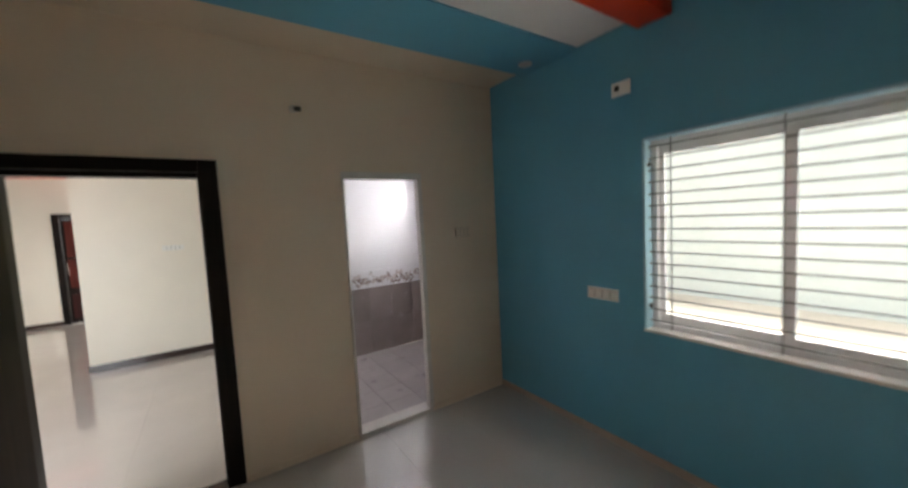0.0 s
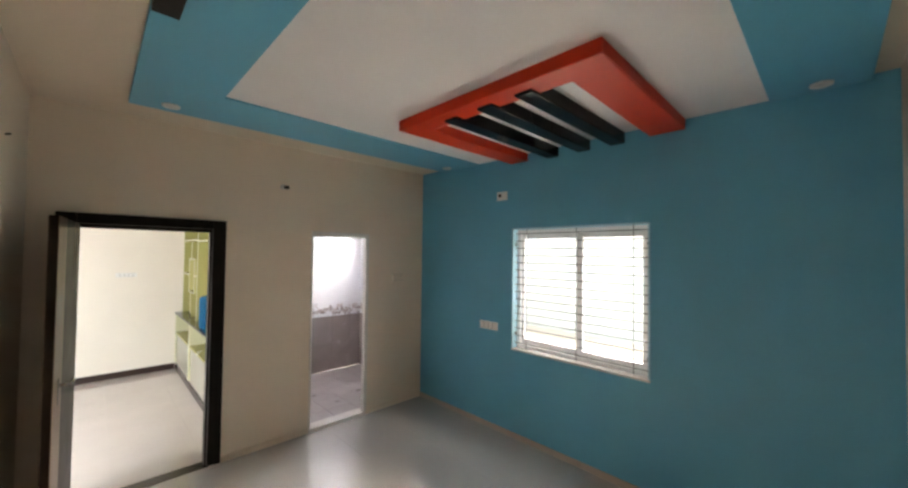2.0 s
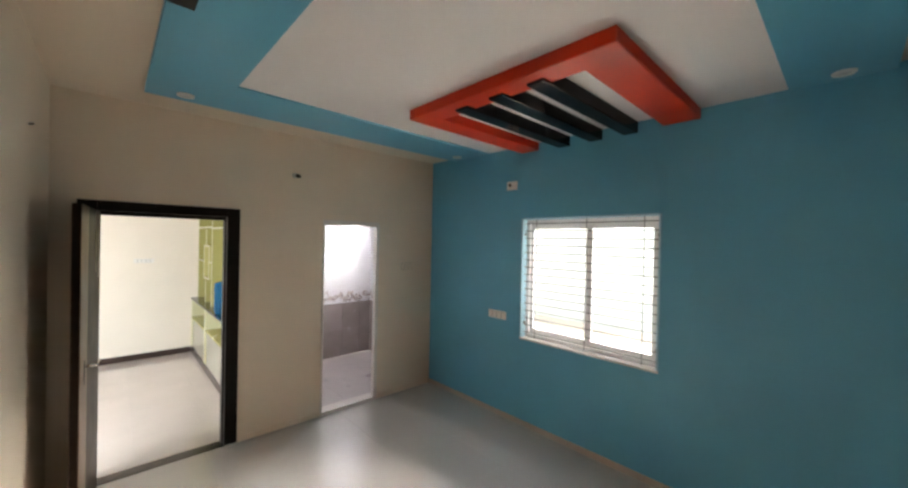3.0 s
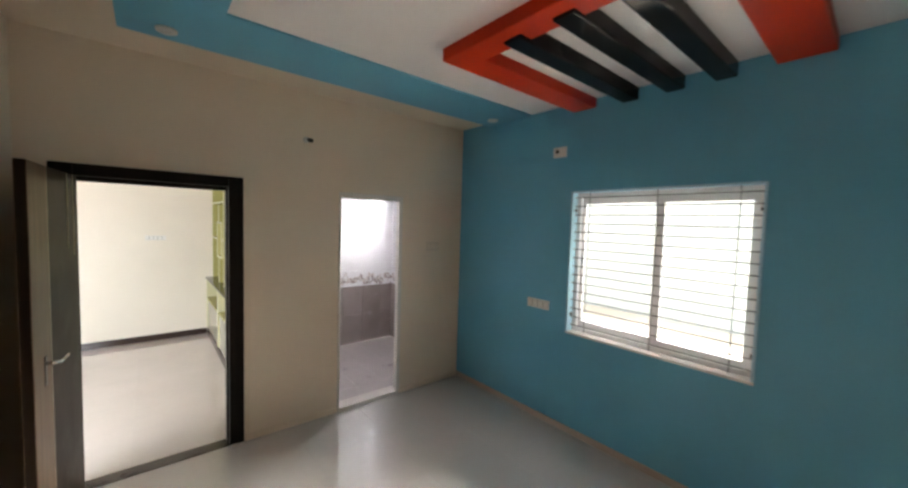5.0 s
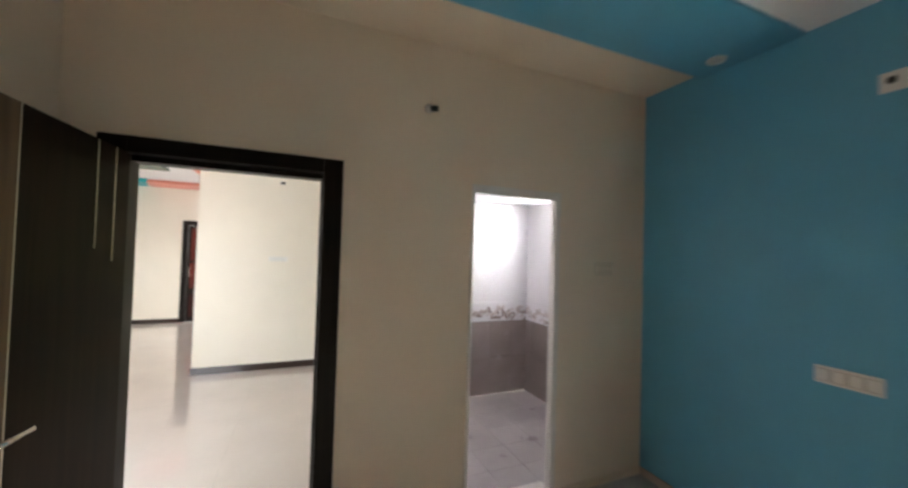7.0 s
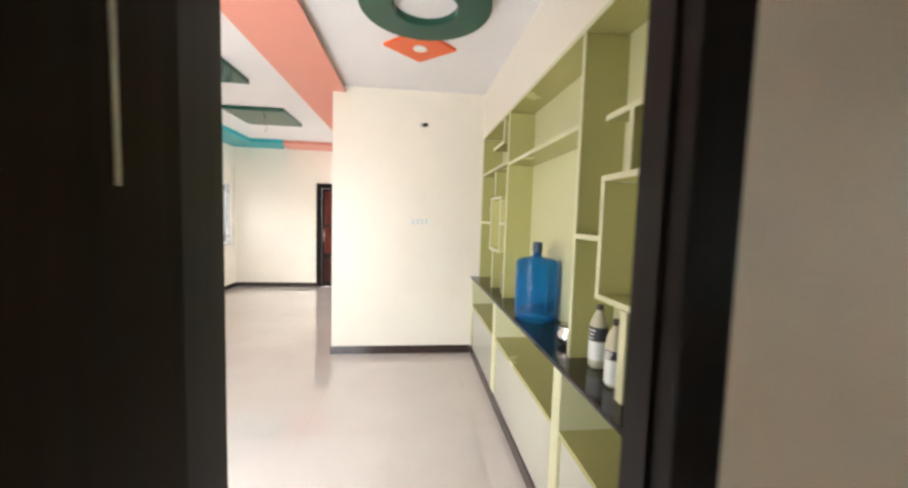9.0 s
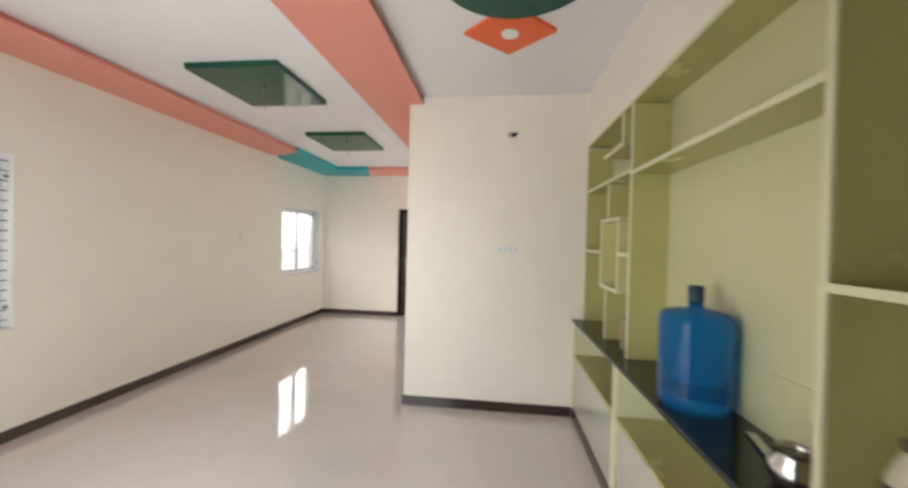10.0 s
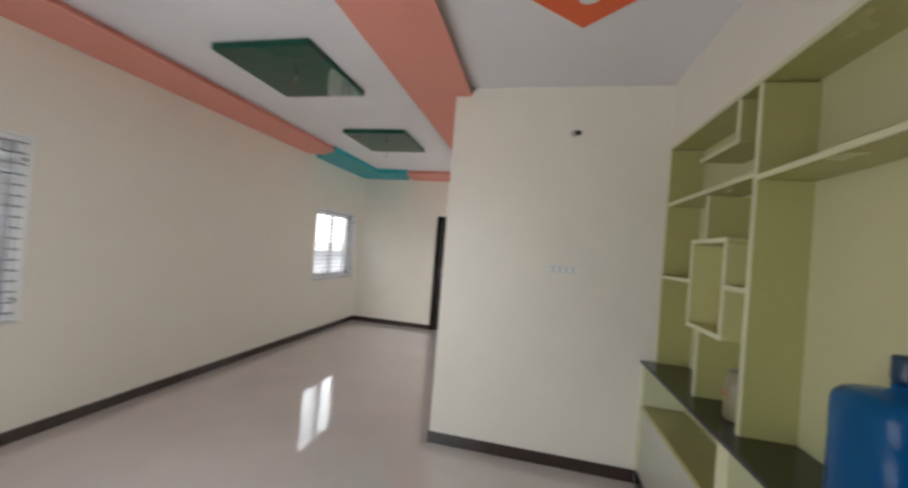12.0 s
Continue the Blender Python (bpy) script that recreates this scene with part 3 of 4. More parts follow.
_d = thing("door_2", "white marble frame of the open bathroom doorway", "door", 1.43, BY1, 0, kind="structure")
part("jamb", boxes((1.106, 1.125, BY1 - 0.012, BY1 + 0.045, 0.036, 1.999), bev=0.003), MARBLE, _d)
part("jamb", boxes((1.735, 1.775, BY1 - 0.012, BY1 + 0.045, 0.036, 1.999), bev=0.003), MARBLE, _d)
part("lintel", boxes((1.106, 1.775, BY1 - 0.012, BY1 + 0.045, 1.999, 2.052), bev=0.003), MARBLE, _d)

_d = thing("door_3", "dark timber door in a wenge frame in the far wall", "door", -1.68, HY1, 0, kind="structure")
part("jamb", boxes((-2.175, -2.08, HY1 - 0.018, HY1 + 0.15, 0, 2.13), bev=0.005), WENGE, _d)
part("jamb", boxes((-1.285, -1.19, HY1 - 0.018, HY1 + 0.15, 0, 2.13), bev=0.005), WENGE, _d)
part("lintel", boxes((-2.08, -1.285, HY1 - 0.018, HY1 + 0.15, 2.035, 2.13), bev=0.005), WENGEX, _d)
_lf = part("leaf", boxes((-2.075, -1.29, HY1 + 0.05, HY1 + 0.085, 0.006, 2.03), bev=0.003), WENGE, _d)
part("panel", boxes((-2.03, -1.34, HY1 + 0.036, HY1 + 0.05, 1.29, 1.98), bev=0.006), MAROON, _lf, "maroon raised panel")
part("panel", boxes((-2.03, -1.34, HY1 + 0.036, HY1 + 0.05, 0.70, 1.25), bev=0.006), MAROON, _lf, "maroon raised panel")
part("panel", boxes((-2.03, -1.34, HY1 + 0.036, HY1 + 0.05, 0.10, 0.58), bev=0.006), MAROON2, _lf, "dark maroon raised panel")
part("handle", rod(rod(rod(bmesh.new(), (-2.03, HY1 + 0.0, 0.95), (-2.03, HY1 + 0.0, 1.2), 0.009), (-2.03, HY1 + 0.0, 0.97), (-2.03, HY1 + 0.05, 0.97), 0.007), (-2.03, HY1 + 0.0, 1.18), (-2.03, HY1 + 0.05, 1.18), 0.007), STEEL, _lf, "steel pull handle", True)

# ---- bedroom ceiling ornament ----
RZ = 2.765
orn = thing("ceiling_ornament", "orange-red frame with three black bars fixed under the ceiling", "ornament", 1.8, 0.9, RZ)
_pl = [(1.14, 0.19), (2.56, 0.20), (2.56, 0.445), (1.315, 0.43), (1.315, 1.555), (2.56, 1.555), (2.56, 1.76), (1.14, 1.75)]
part("frame", prism(_pl, RZ, PZ, 0.004), RED, orn, "orange-red painted three-sided frame")
for _y in (1.280, 0.975, 0.685):
    part("bar", boxes((1.228, 2.565, _y - 0.058, _y + 0.058, RZ - 0.015, PZ), bev=0.009), BLACK, orn, "glossy black bar")
_wz = [(1.06 + 0.02 * math.sin(i * 1.3), 1.0 + 0.018 * i, PZ - 0.004 - 0.016 * math.sin(i * 0.52)) for i in range(7)]
tagged(part("ceiling_wire", tube(_wz, 0.004), PLATE), "short loose white wire at the ceiling beside the ornament", "wire")
tagged(part("ceiling_strip", boxes((-0.352, -0.262, 0.32, 1.315, 2.775, BZ), bev=0.004), WENGE), "dark brown wooden strip under the blue ceiling band", "strip")


def downlight(x, y, z):
    d = thing("downlight", "small unlit white round recessed ceiling light", "light", x, y, z, "recessed ceiling lights")
    part("rim", lathe([(0.052, 0.0), (0.05, -0.010), (0.036, -0.012), (0.034, -0.004), (0.034, 0.0)], x, y, z, 28), PLATE, d, "", True)
    part("lens", lathe([(0.001, -0.004), (0.034, -0.004), (0.034, -0.002), (0.001, -0.002)], x, y, z, 24), PAPER, d, "", True)
    return d


downlight(2.41, 2.57, BZ)
downlight(-0.136, 2.62, BZ)
downlight(2.44, -0.50, BZ)


# ---- wall fittings ----
def lamp_point(x, y, z, nx, ny):
    """A round cover with a lamp cable end, on a wall with the outward normal (nx, ny)."""
    d = thing("lamp_point", "capped wall lamp outlet with a dark cable end", "outlet", x, y, z, "wall lamp outlets")
    bm = lathe([(0.026, 0.0), (0.026, 0.008), (0.021, 0.016), (0.001, 0.017)], seg=24)
    q = Vector((nx, ny, 0)).to_track_quat('Z', 'Y').to_matrix().to_4x4()
    bmesh.ops.transform(bm, matrix=Matrix.Translation((x, y, z)) @ q, verts=bm.verts)
    part("cover", bm, GREYGAP, d, "", True)
    e = Vector((x, y, z)) + Vector((nx - ny * 0.9, ny + nx * 0.9, 0)) * 0.016
    part("cable_end", rod(bmesh.new(), e, e + Vector((nx * 0.03 - ny * 0.02, ny * 0.03 + nx * 0.02, -0.008)), 0.017, 12), DARK, d, "black cable end", True)
    return d


lamp_point(0.812, BY1, 2.468, 0, -1)
lamp_point(-0.14, YS, 2.497, 0, -1)


def switch_plate(x, y, z, nx, ny, w, h, n, name="switch_plate", label="white plastic switch plate on the wall", body=None):
    body = body or PLATE
    d = thing(name, label, "switch", x, y, z, "electrical plates")
    tx, ty = -ny, nx

    def slab(u0, u1, z0, z1, d0, d1, mt, nm, par, lab="", bev=0.002):
        c = [(x + tx * u + nx * q, y + ty * u + ny * q) for u in (u0, u1) for q in (d0, d1)]
        xs, ys = [p[0] for p in c], [p[1] for p in c]
        return part(nm, boxes((min(xs), max(xs), min(ys), max(ys), z0, z1), bev=bev), mt, par, lab)

    slab(-w / 2, w / 2, z - h / 2, z + h / 2, 0.0, 0.010, body, "plate", d)
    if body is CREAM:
        # A darker rim, painted for the shadow gap round the plate.
        slab(-w / 2 - 0.004, w / 2 + 0.004, z - h / 2 - 0.005, z + h / 2 + 0.005, 0.0, 0.004, GAPSHADE, "mounting_box", d, "grey-brown rim painted for the shade round the plate", 0.0)
    if n:
        # On white and cream plates the backing's darker colour stands for gap shade.
        slab(-w / 2 * 0.93, w / 2 * 0.93, z - h * 0.36, z + h * 0.36, 0.010, 0.0112, GREYGAP if body is PLATE else GAPSHADE if body is CREAM else body, "groove", d, "backing between rockers, gap shade painted in where darker", 0.0)
    for i in range(n):
        u = -w / 2 + w * (i + 0.5) / n
        slab(u - w / n * 0.36, u + w / n * 0.36, z - h * 0.3, z + h * 0.3, 0.010, 0.0145, body, "rocker", d, "", 0.0015)
    return d


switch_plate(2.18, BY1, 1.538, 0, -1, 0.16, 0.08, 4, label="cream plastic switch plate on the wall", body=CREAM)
switch_plate(BX1, 2.047, 1.075, -1, 0, 0.242, 0.085, 4, label="white plastic socket plate on the blue wall")
switch_plate(-0.145, YS, 1.468, 0, -1, 0.235, 0.065, 5, label="white switch plate on the projecting wall")
switch_plate(HX0, 8.04, 1.52, 1, 0, 0.16, 0.12, 3, label="ivory plastic switch plate on the wall", body=HALLC)
_ac = switch_plate(BX1, 1.88, 2.449, -1, 0, 0.13, 0.09, 0, "air_conditioner_outlet", "white square outlet plate with a dark disc for its hole")
# The hole is a raised near-black disc, its inner shade painted in.
_bm = lathe([(0.018, 0.0), (0.018, 0.004), (0.001, 0.004)], seg=20)
bmesh.ops.transform(_bm, matrix=Matrix.Translation((BX1 - 0.010, 1.905, 2.455)) @ Matrix.Rotation(radians(-90), 4, 'Y'), verts=_bm.verts)
part("socket_hole", _bm, DARK, _ac, "dark disc painted for the shade in a round hole")
_bm = lathe([(0.03, 0.0), (0.03, 0.008), (0.02, 0.014), (0.001, 0.015)], seg=20)
bmesh.ops.transform(_bm, matrix=Matrix.Translation((HX0, 5.05, 2.47)) @ Matrix.Rotation(radians(90), 4, 'Y'), verts=_bm.verts)
tagged(part("round_outlet", _bm, HALLC), "ivory round capped outlet on the wall", "outlet")
tagged(part("wall_nail", rod(bmesh.new(), (BX0, 2.34, 2.41), (BX0 + 0.02, 2.34, 2.415), 0.005), DARK), "small dark nail in the cream wall", "nail")


# ---- hall ceiling ornaments ----
def ceiling_board(y0, wire):
    x0, x1, y1 = -2.66, -1.90, y0 + 0.80
    b = thing("ceiling_board", "dark green glossy square board under the ceiling", "ornament", (x0 + x1) / 2, (y0 + y1) / 2, 2.81, "green ceiling boards")
    part("board", boxes((x0, x1, y0, y1, 2.808, HC), bev=0.004), GREEN, b)
    cx, cy = (x0 + x1) / 2, (y0 + y1) / 2
    part("hook", rod(bmesh.new(), (cx, cy, 2.81), (cx, cy, 2.755), 0.006), IRON, b, "dark fan hook", True)
    pts = [(cx + 0.02 * math.sin(i * 1.1 + wire), cy + 0.018 * math.cos(i * 0.9 + wire), 2.808 - 0.026 * i) for i in range(8)]
    part("cable", tube(pts, 0.0028), COPPER, b, "thin hanging cable")
    return b


ceiling_board(5.845, 0.3)
ceiling_board(7.65, 2.0)
ceiling_board(4.04, 4.0)
tagged(part("ceiling_ring", lathe([(0.411, HC), (0.411, 2.812), (0.405, 2.806), (0.205, 2.806), (0.20, 2.812), (0.20, HC)], -0.175, 4.985, 0, 72, False), GREEN, smooth=False), "dark green glossy ring under the dining ceiling", "ornament")
_pl = [(-0.197, 5.315), (0.088, 5.585), (-0.197, 5.85), (-0.482, 5.585)]
_dm = thing("ceiling_diamond", "orange diamond board with a white round light", "ornament", -0.197, 5.585, 2.832)
part("board", prism(_pl, 2.832, HC, 0.002), ORANGE, _dm)
part("light", lathe([(0.055, 0.0), (0.053, -0.008), (0.045, -0.011), (0.001, -0.011)], -0.197, 5.585, 2.832, 28), PLATE, _dm, "unlit white round light", True)

# ---- built-in shelf wall ----
CT = 0.872
SX0, SX1, FX = 0.530, HX1, 0.448
TOP = 2.37
T = 0.03
P0, P1, P2, PE = YS - T, 5.555, 4.228, HY0
tagged(part("wall_above_shelves", boxes((SX0, SX1, PE, YS, TOP + T, HC)), HALLC), "ivory plastered beam above the shelves", "wall", kind="structure")
sh = thing("shelf_wall", "built-in pale lime painted open shelves above a counter", "shelf", 0.63, 5, CT)


def panel(name, y0, y1, z0, z1, x0=SX0, paint=LIME):
    """A shelf board or upright with a paler front edge."""
    if z1 - z0 < 0.035:
        z0 = z1 - 0.019
    elif y1 - y0 < 0.035:
        y0, y1 = (y0 + y1) / 2 - 0.010, (y0 + y1) / 2 + 0.010
    p = part(name, boxes((x0 + 0.004, SX1, y0, y1, z0, z1)), paint, sh)
    part("edge", boxes((x0 - 0.004, x0 + 0.004, y0 - 0.002, y1 + 0.002, z0 - 0.002, z1 + 0.002), bev=0.0015), LIMEW, p, "cream front edge")
    return p


panel("upright", P0, YS, CT, TOP)
panel("upright", P1 - T, P1, CT, TOP)
panel("upright", P2, P2 + T, CT, TOP)
panel("upright", PE, PE + T, CT, TOP)
panel("top_board", PE, YS, TOP, TOP + T)
panel("long_shelf", P2 + T, P1 - T, 1.945, 1.975)
panel("shelf", P1, P0, 1.965, 1.995)
# far bay
panel("short_upright", 5.695, 5.72, 2.175, TOP)
panel("short_shelf", 5.695, 6.10, 2.16, 2.185)
panel("divider", 5.96, 5.985, 1.72, 1.955)
for a, b, c, d in ((5.735, 6.14, 1.22, 1.245), (5.735, 6.14, 1.695, 1.72), (5.735, 5.76, 1.245, 1.695), (6.115, 6.14, 1.245, 1.695)):
    panel("cube_board", a, b, c, d, SX0, LIMEP)
panel("small_shelf", P1, 5.735, 1.468, 1.49)
panel("small_shelf", 6.14, P0, 1.468, 1.49)
panel("post", 5.97, 6.0, CT, 1.22)
# near bay
panel("short_shelf", PE + T, 4.01, 1.92, 1.945)
panel("divider", 3.825, 3.85, 1.708, 1.925)
for a, b, c, d in ((3.605, 4.02, 1.205, 1.23), (3.605, 4.02, 1.683, 1.708), (3.605, 3.645, 1.23, 1.683), (3.995, 4.02, 1.23, 1.683)):
    panel("cube_board", a, b, c, d, SX0, LIMEP)
panel("small_shelf", 4.02, P2, 1.442, 1.465)
panel("small_shelf", PE + T, 3.605, 1.442, 1.465)
panel("post", 3.79, 3.83, CT, 1.205)

counter = thing("counter", "polished black granite counter top on the base unit", "counter", 0.58, 5, CT)
part("slab", boxes((FX + 0.012, SX1, PE, YS, CT - 0.025, CT)), GRANITE, counter)
_bm = bmesh.new()
_prof = [(FX + 0.012, CT - 0.025), (FX - 0.006, CT - 0.025), (FX - 0.012, CT - 0.019), (FX - 0.012, CT - 0.006), (FX - 0.006, CT), (FX + 0.012, CT)]
_e0 = [_bm.verts.new((px, PE, pz)) for px, pz in _prof]
_e1 = [_bm.verts.new((px, YS, pz)) for px, pz in _prof]
for _i in range(5):
    _bm.faces.new((_e0[_i], _e0[_i + 1], _e1[_i + 1], _e1[_i]))
bmesh.ops.recalc_face_normals(_bm, faces=_bm.faces)
part("nosing", _bm, GRANITE, counter, "rounded polished front edge")
base = thing("base_unit", "pale lime painted open base unit under the counter", "cabinet", 0.58, 5, 0)
CB = CT - 0.025
part("back", boxes((SX1 - 0.02, SX1, PE, YS, 0, CB)), NICHE, base)
part("plinth", boxes((FX + 0.012, SX1 - 0.02, PE, YS, 0, 0.112)), TILE, base, "ivory tiled plinth")
for a, b in ((YS - 0.06, YS), (5.43, 5.52), (4.13, 4.22), (PE, PE + 0.06)):
    part("upright", boxes((FX, SX1 - 0.02, a, b, 0.11, CB), bev=0.002), LIMEW, base)
for a, b in ((5.52, YS - 0.06), (4.22, 5.43), (PE + 0.06, 4.13)):
    part("door", boxes((FX + 0.014, FX + 0.030, a + 0.002, b - 0.002, 0.112, 0.546), bev=0.002), PALEP, base, "pale grey-cream closed front panel")
    part("shelf", boxes((FX, SX1 - 0.02, a, b, 0.548, 0.573), bev=0.002), LIME, base)
skirting("baseboard_shelves", [(FX, FX + 0.012, PE, YS - 0.012, 0, SK)])

# ---- things on the counter ----
jug = thing("water_jug", "large blue translucent plastic water jug with dark cap", "water jug", 0.59, 4.92, CT)
JX, JY = 0.59, 4.92
part("body", lathe([(0.118, 0.0), (0.13, 0.012), (0.136, 0.04), (0.132, 0.055), (0.137, 0.075), (0.137, 0.13), (0.134, 0.14), (0.137, 0.15), (0.137, 0.25), (0.134, 0.26), (0.137, 0.27), (0.137, 0.355), (0.133, 0.378), (0.118, 0.395), (0.085, 0.405), (0.040, 0.410), (0.028, 0.418), (0.026, 0.46)], JX, JY, CT + 0.001, 56), JUGP, jug, "", True)
part("cap", lathe([(0.029, 0.44), (0.0305, 0.445), (0.030, 0.502), (0.026, 0.507), (0.001, 0.507)], JX, JY, CT + 0.001, 28), CAPBLUE, jug, "dark blue cap", True)


def bottle(x, y, h, r, dark, pale, label):
    b = thing("bottle", label, "bottle", x, y, CT, "bottles on the counter")
    part("body", lathe([(r * 0.78, 0.0), (r * 0.92, 0.008), (r, h * 0.10), (r * 0.94, h * 0.15), (r, h * 0.19), (r, h * 0.60), (r * 0.93, h * 0.70), (r * 0.6, h * 0.82), (r * 0.34, h * 0.88), (r * 0.32, h * 0.93)], x, y, CT + 0.001, 28), PALEB, b, "", True)
    part("label", lathe([(r * 1.012, h * dark[0]), (r * 1.012, h * dark[1])], x, y, CT, 28, False), LABELD, b, "black printed label", True)
    part("label", lathe([(r * 1.012, h * pale[0]), (r * 1.012, h * pale[1])], x, y, CT, 28, False), LABELW, b, "white printed label", True)
    # unreadable lines of print as plain bars
    for k in range(3):
        bm = bmesh.new()
        z = CT + h * (dark[0] + (dark[1] - dark[0]) * (k + 0.7) / 3.6)
        for q in range(5):
            a = radians(165 + q * 11 + 5 * k)
            bmesh.ops.create_cube(bm, size=1.0, matrix=Matrix.Translation((x + r * 1.015 * math.cos(a), y + r * 1.015 * math.sin(a), z)) @ Matrix.Rotation(a, 4, 'Z') @ Matrix.Diagonal((0.0006, 0.006, 0.006, 1)))
        part("print", bm, LABELW, b, "pale bars of print")
    part("cap", lathe([(r * 0.40, h * 0.915), (r * 0.41, h * 0.92), (r * 0.40, h * 0.99), (r * 0.33, h), (0.001, h)], x, y, CT, 20), CAPD, b, "dark screw cap", True)
    return b


bottle(0.610, 4.125, 0.285, 0.040, (0.44, 0.66), (0.14, 0.43), "milky plastic bottle with a black label and dark cap")
bottle(0.582, 3.94, 0.270, 0.037, (0.42, 0.55), (0.05, 0.41), "milky plastic bottle with black and white labels")
pot = thing("steel_pot", "small round polished steel water pot", "pot", 0.60, 4.40, CT)
part("body", lathe([(0.03, 0.0), (0.05, 0.012), (0.064, 0.04), (0.060, 0.07), (0.042, 0.09), (0.046, 0.108), (0.05, 0.11), (0.044, 0.107), (0.038, 0.09), (0.054, 0.06), (0.001, 0.02)], 0.60, 4.40, CT + 0.001, 36), STEEL, pot, "", True)
_bm = boxes((0.55, 0.58, 4.45, 4.68, CT + 0.001, CT + 0.012), bev=0.003)
bmesh.ops.rotate(_bm, verts=_bm.verts, cent=(0.565, 4.56, CT), matrix=Matrix.Rotation(radians(-14), 3, 'Z'))
bmesh.ops.translate(_bm, verts=_bm.verts, vec=(0.08, 0.02, 0))
tagged(part("steel_ladle", _bm, STEEL), "flat polished steel utensil on the counter", "utensil")
bag = thing("plastic_jar", "milky plastic jar with red print", "jar", 0.60, 5.71, CT)
part("body", lathe([(0.04, 0.0), (0.047, 0.01), (0.049, 0.16), (0.041, 0.185), (0.036, 0.19), (0.036, 0.205)], 0.60, 5.71, CT + 0.001, 28), JARP, bag, "", True)
part("lid", lathe([(0.040, 0.20), (0.040, 0.228), (0.001, 0.23)], 0.60, 5.71, CT, 24), JARP, bag, "", True)
_bm = boxes((0.5495, 0.5515, 5.695, 5.725, CT + 0.11, CT + 0.12), (0.5495, 0.5515, 5.70, 5.72, CT + 0.13, CT + 0.138))
part("print", _bm, REDINK, bag, "small red printed bars")
switch_plate(SX1, 4.60, 1.05, -1, 0, 0.20, 0.11, 2, label="pale socket plate above the counter", body=NICHE)

# ---- tiles, last ----
def lay_tiles(parent, x0, x1, y0, y1, size, material, z=0.0, gap=0.0006, thick=0.008, ox=0.0, oy=0.0):
    """Floor tiles as single pieces; whole tiles share one mesh, cut ones get their own."""
    shared = {}
    nx0, nx1 = math.floor((x0 - ox) / size), math.ceil((x1 - ox) / size)
    ny0, ny1 = math.floor((y0 - oy) / size), math.ceil((y1 - oy) / size)
    for i in range(nx0, nx1):
        for j in range(ny0, ny1):
            a, b = max(x0, ox + i * size), min(x1, ox + (i + 1) * size)
            c, d = max(y0, oy + j * size), min(y1, oy + (j + 1) * size)
            if b - a < 0.01 or d - c < 0.01:
                continue
            key = (round(b - a, 4), round(d - c, 4))
            if key not in shared:
                w, l = (b - a) / 2 - gap / 2, (d - c) / 2 - gap / 2
                shared[key] = mesh_of("tile", box(bmesh.new(), -w, w, -l, l, -thick, 0), material)
            ob = new("tile", shared[key])
            ob.location = ((a + b) / 2, (c + d) / 2, z)
            ob.parent = parent


objs = bpy.data.objects
lay_tiles(objs["floor_hall"], HX0, HX1, HY0, HY1, 0.6, TILE, ox=-0.35, oy=3.3)
lay_tiles(objs["floor_bedroom"], BX0, BX1, BY0, BY1, 0.6, TILEB, ox=0.1, oy=0.2)
lay_tiles(objs["floor_bathroom"], 1.0, 2.69, HY0, 4.94, 0.3, BFLOOR, z=-0.004, gap=0.003)


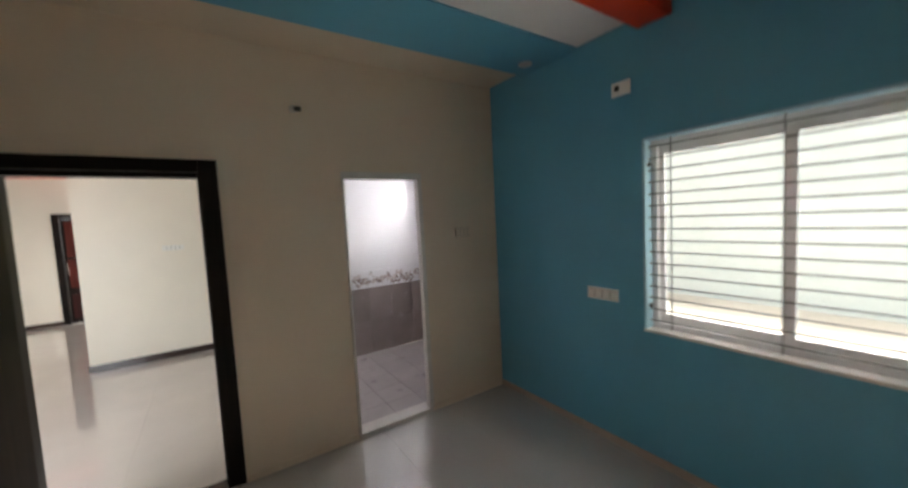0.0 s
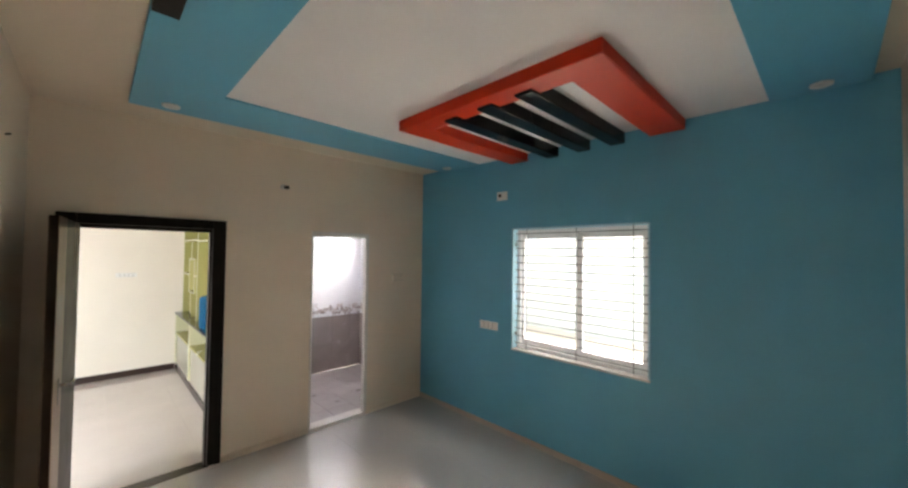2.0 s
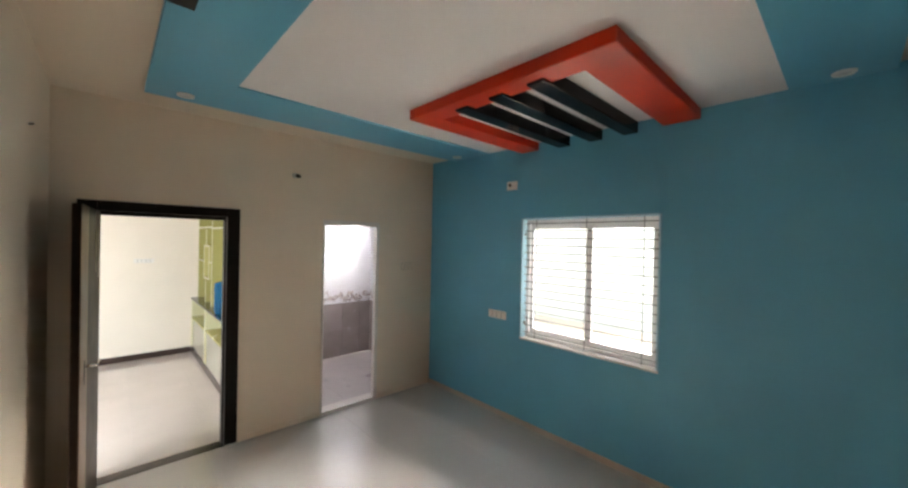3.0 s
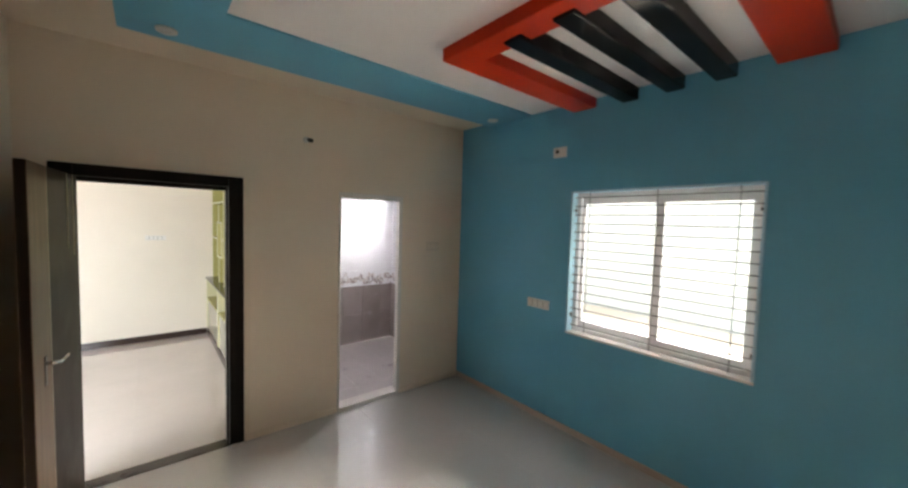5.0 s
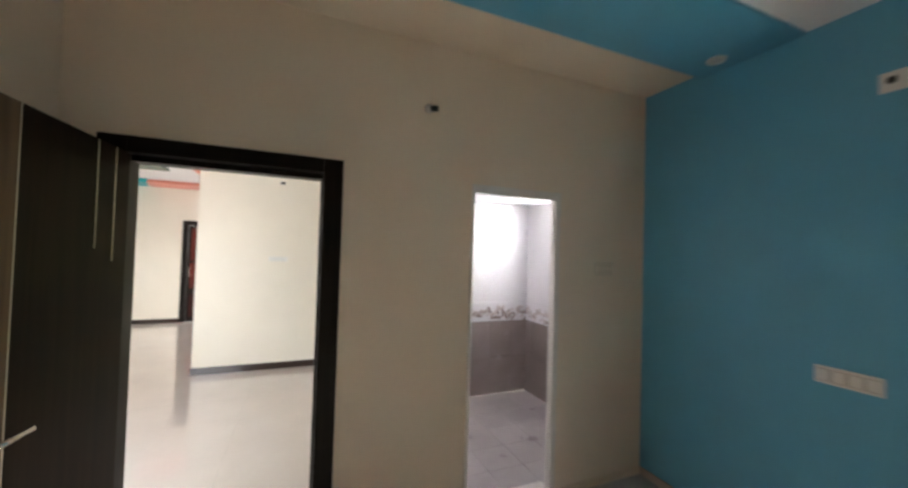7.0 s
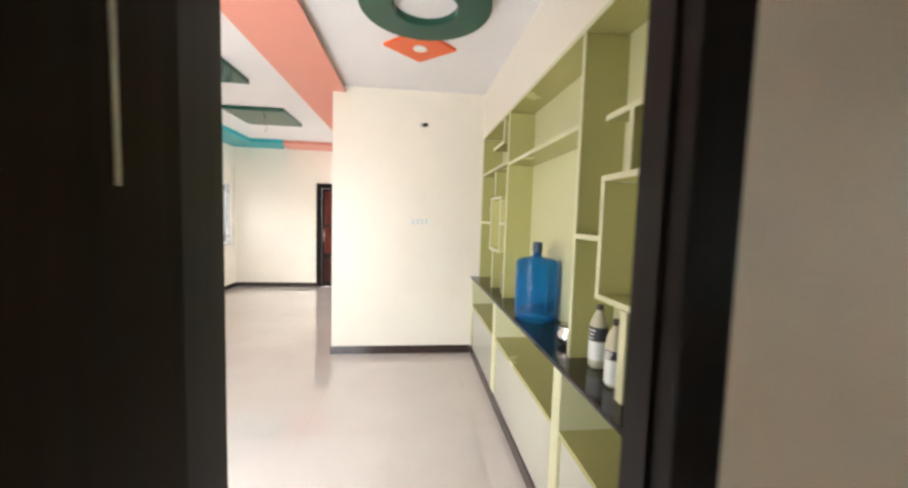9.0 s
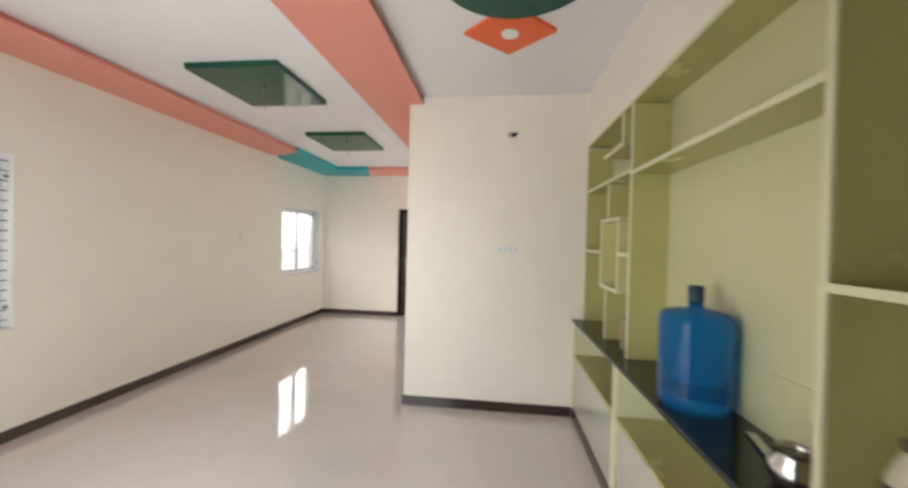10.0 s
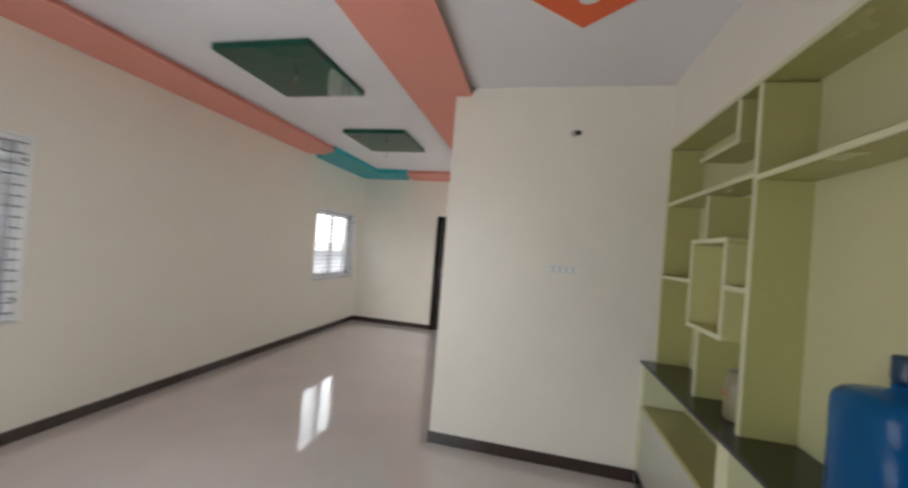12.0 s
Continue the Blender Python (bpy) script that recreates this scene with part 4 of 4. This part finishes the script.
def wall_tiles(parent, axis, face, out, u0, u1, rows, material, size=0.3):
    """Glazed wall tiles standing 8 mm proud of the wall."""
    shared = {}
    for z0, z1, mt in rows:
        n = math.ceil((u1 - u0) / size)
        for i in range(n):
            a, b = u0 + i * size, min(u1, u0 + (i + 1) * size)
            if b - a < 0.01:
                continue
            key = (round(b - a, 3), round(z1 - z0, 3), mt.name)
            if key not in shared:
                w, h = (b - a) / 2 - 0.001, (z1 - z0) / 2 - 0.001
                shared[key] = mesh_of("tile", box(bmesh.new(), -0.004, 0.004, -w, w, -h, h) if axis == "x" else box(bmesh.new(), -w, w, -0.004, 0.004, -h, h), mt)
            ob = new("tile", shared[key])
            m = (a + b) / 2
            ob.location = (face + out * 0.004, m, (z0 + z1) / 2) if axis == "x" else (m, face + out * 0.004, (z0 + z1) / 2)
            ob.parent = parent


_rows = [(0.0, 0.42, BTILE), (0.42, 0.84, BTILE), (0.84, 1.06, BTILEW)]
_band = mat("floral_border_spots", (0.24, 0.17, 0.155), 0.3, var=0.4, scale=30)
_band2 = mat("floral_border_pale", (0.55, 0.47, 0.45), 0.3, var=0.2, scale=30)
wall_tiles(objs["wall_back_bathroom"], "y", 4.94, -1, 1.0, 2.69, _rows, BTILE)
wall_tiles(objs["wall_right_bathroom"], "x", 2.69, -1, HY0, 4.932, _rows, BTILE)


def border(axis, face, out, u0, u1, seed):
    """The mosaic border: small dark and pale petals on the white strip."""
    rnd = random.Random(seed)
    for mt, lab, n, nm in ((_band, "dark brown mosaic petals", 60, "border_dark"), (_band2, "pale brown mosaic petals", 70, "border_pale")):
        bm = bmesh.new()
        for i in range(n):
            u = u0 + (u1 - u0) * (i + rnd.random()) / n
            z = 0.93 + rnd.gauss(0, 0.035) + (0.02 * math.sin(u * 30))
            r = 0.010 + 0.014 * rnd.random()
            m = Matrix.Rotation(rnd.random() * 3, 4, 'Z') @ Matrix.Diagonal((1.6, 0.7, 1, 1))
            q = Vector((out, 0, 0) if axis == "x" else (0, out, 0)).to_track_quat('Z', 'Y').to_matrix().to_4x4()
            c = (face + out * 0.0085, u, z) if axis == "x" else (u, face + out * 0.0085, z)
            bmesh.ops.create_cone(bm, cap_ends=True, segments=7, radius1=r, radius2=r * 0.8, depth=0.002, matrix=Matrix.Translation(c) @ q @ m)
        ob = part(nm, bm, mt, objs["wall_back_bathroom" if axis == "y" else "wall_right_bathroom"], lab)
        ob["kind"] = "stuff"


border("y", 4.94, -1, 1.7, 2.68, 5)
border("x", 2.69, -1, 3.6, 4.93, 6)
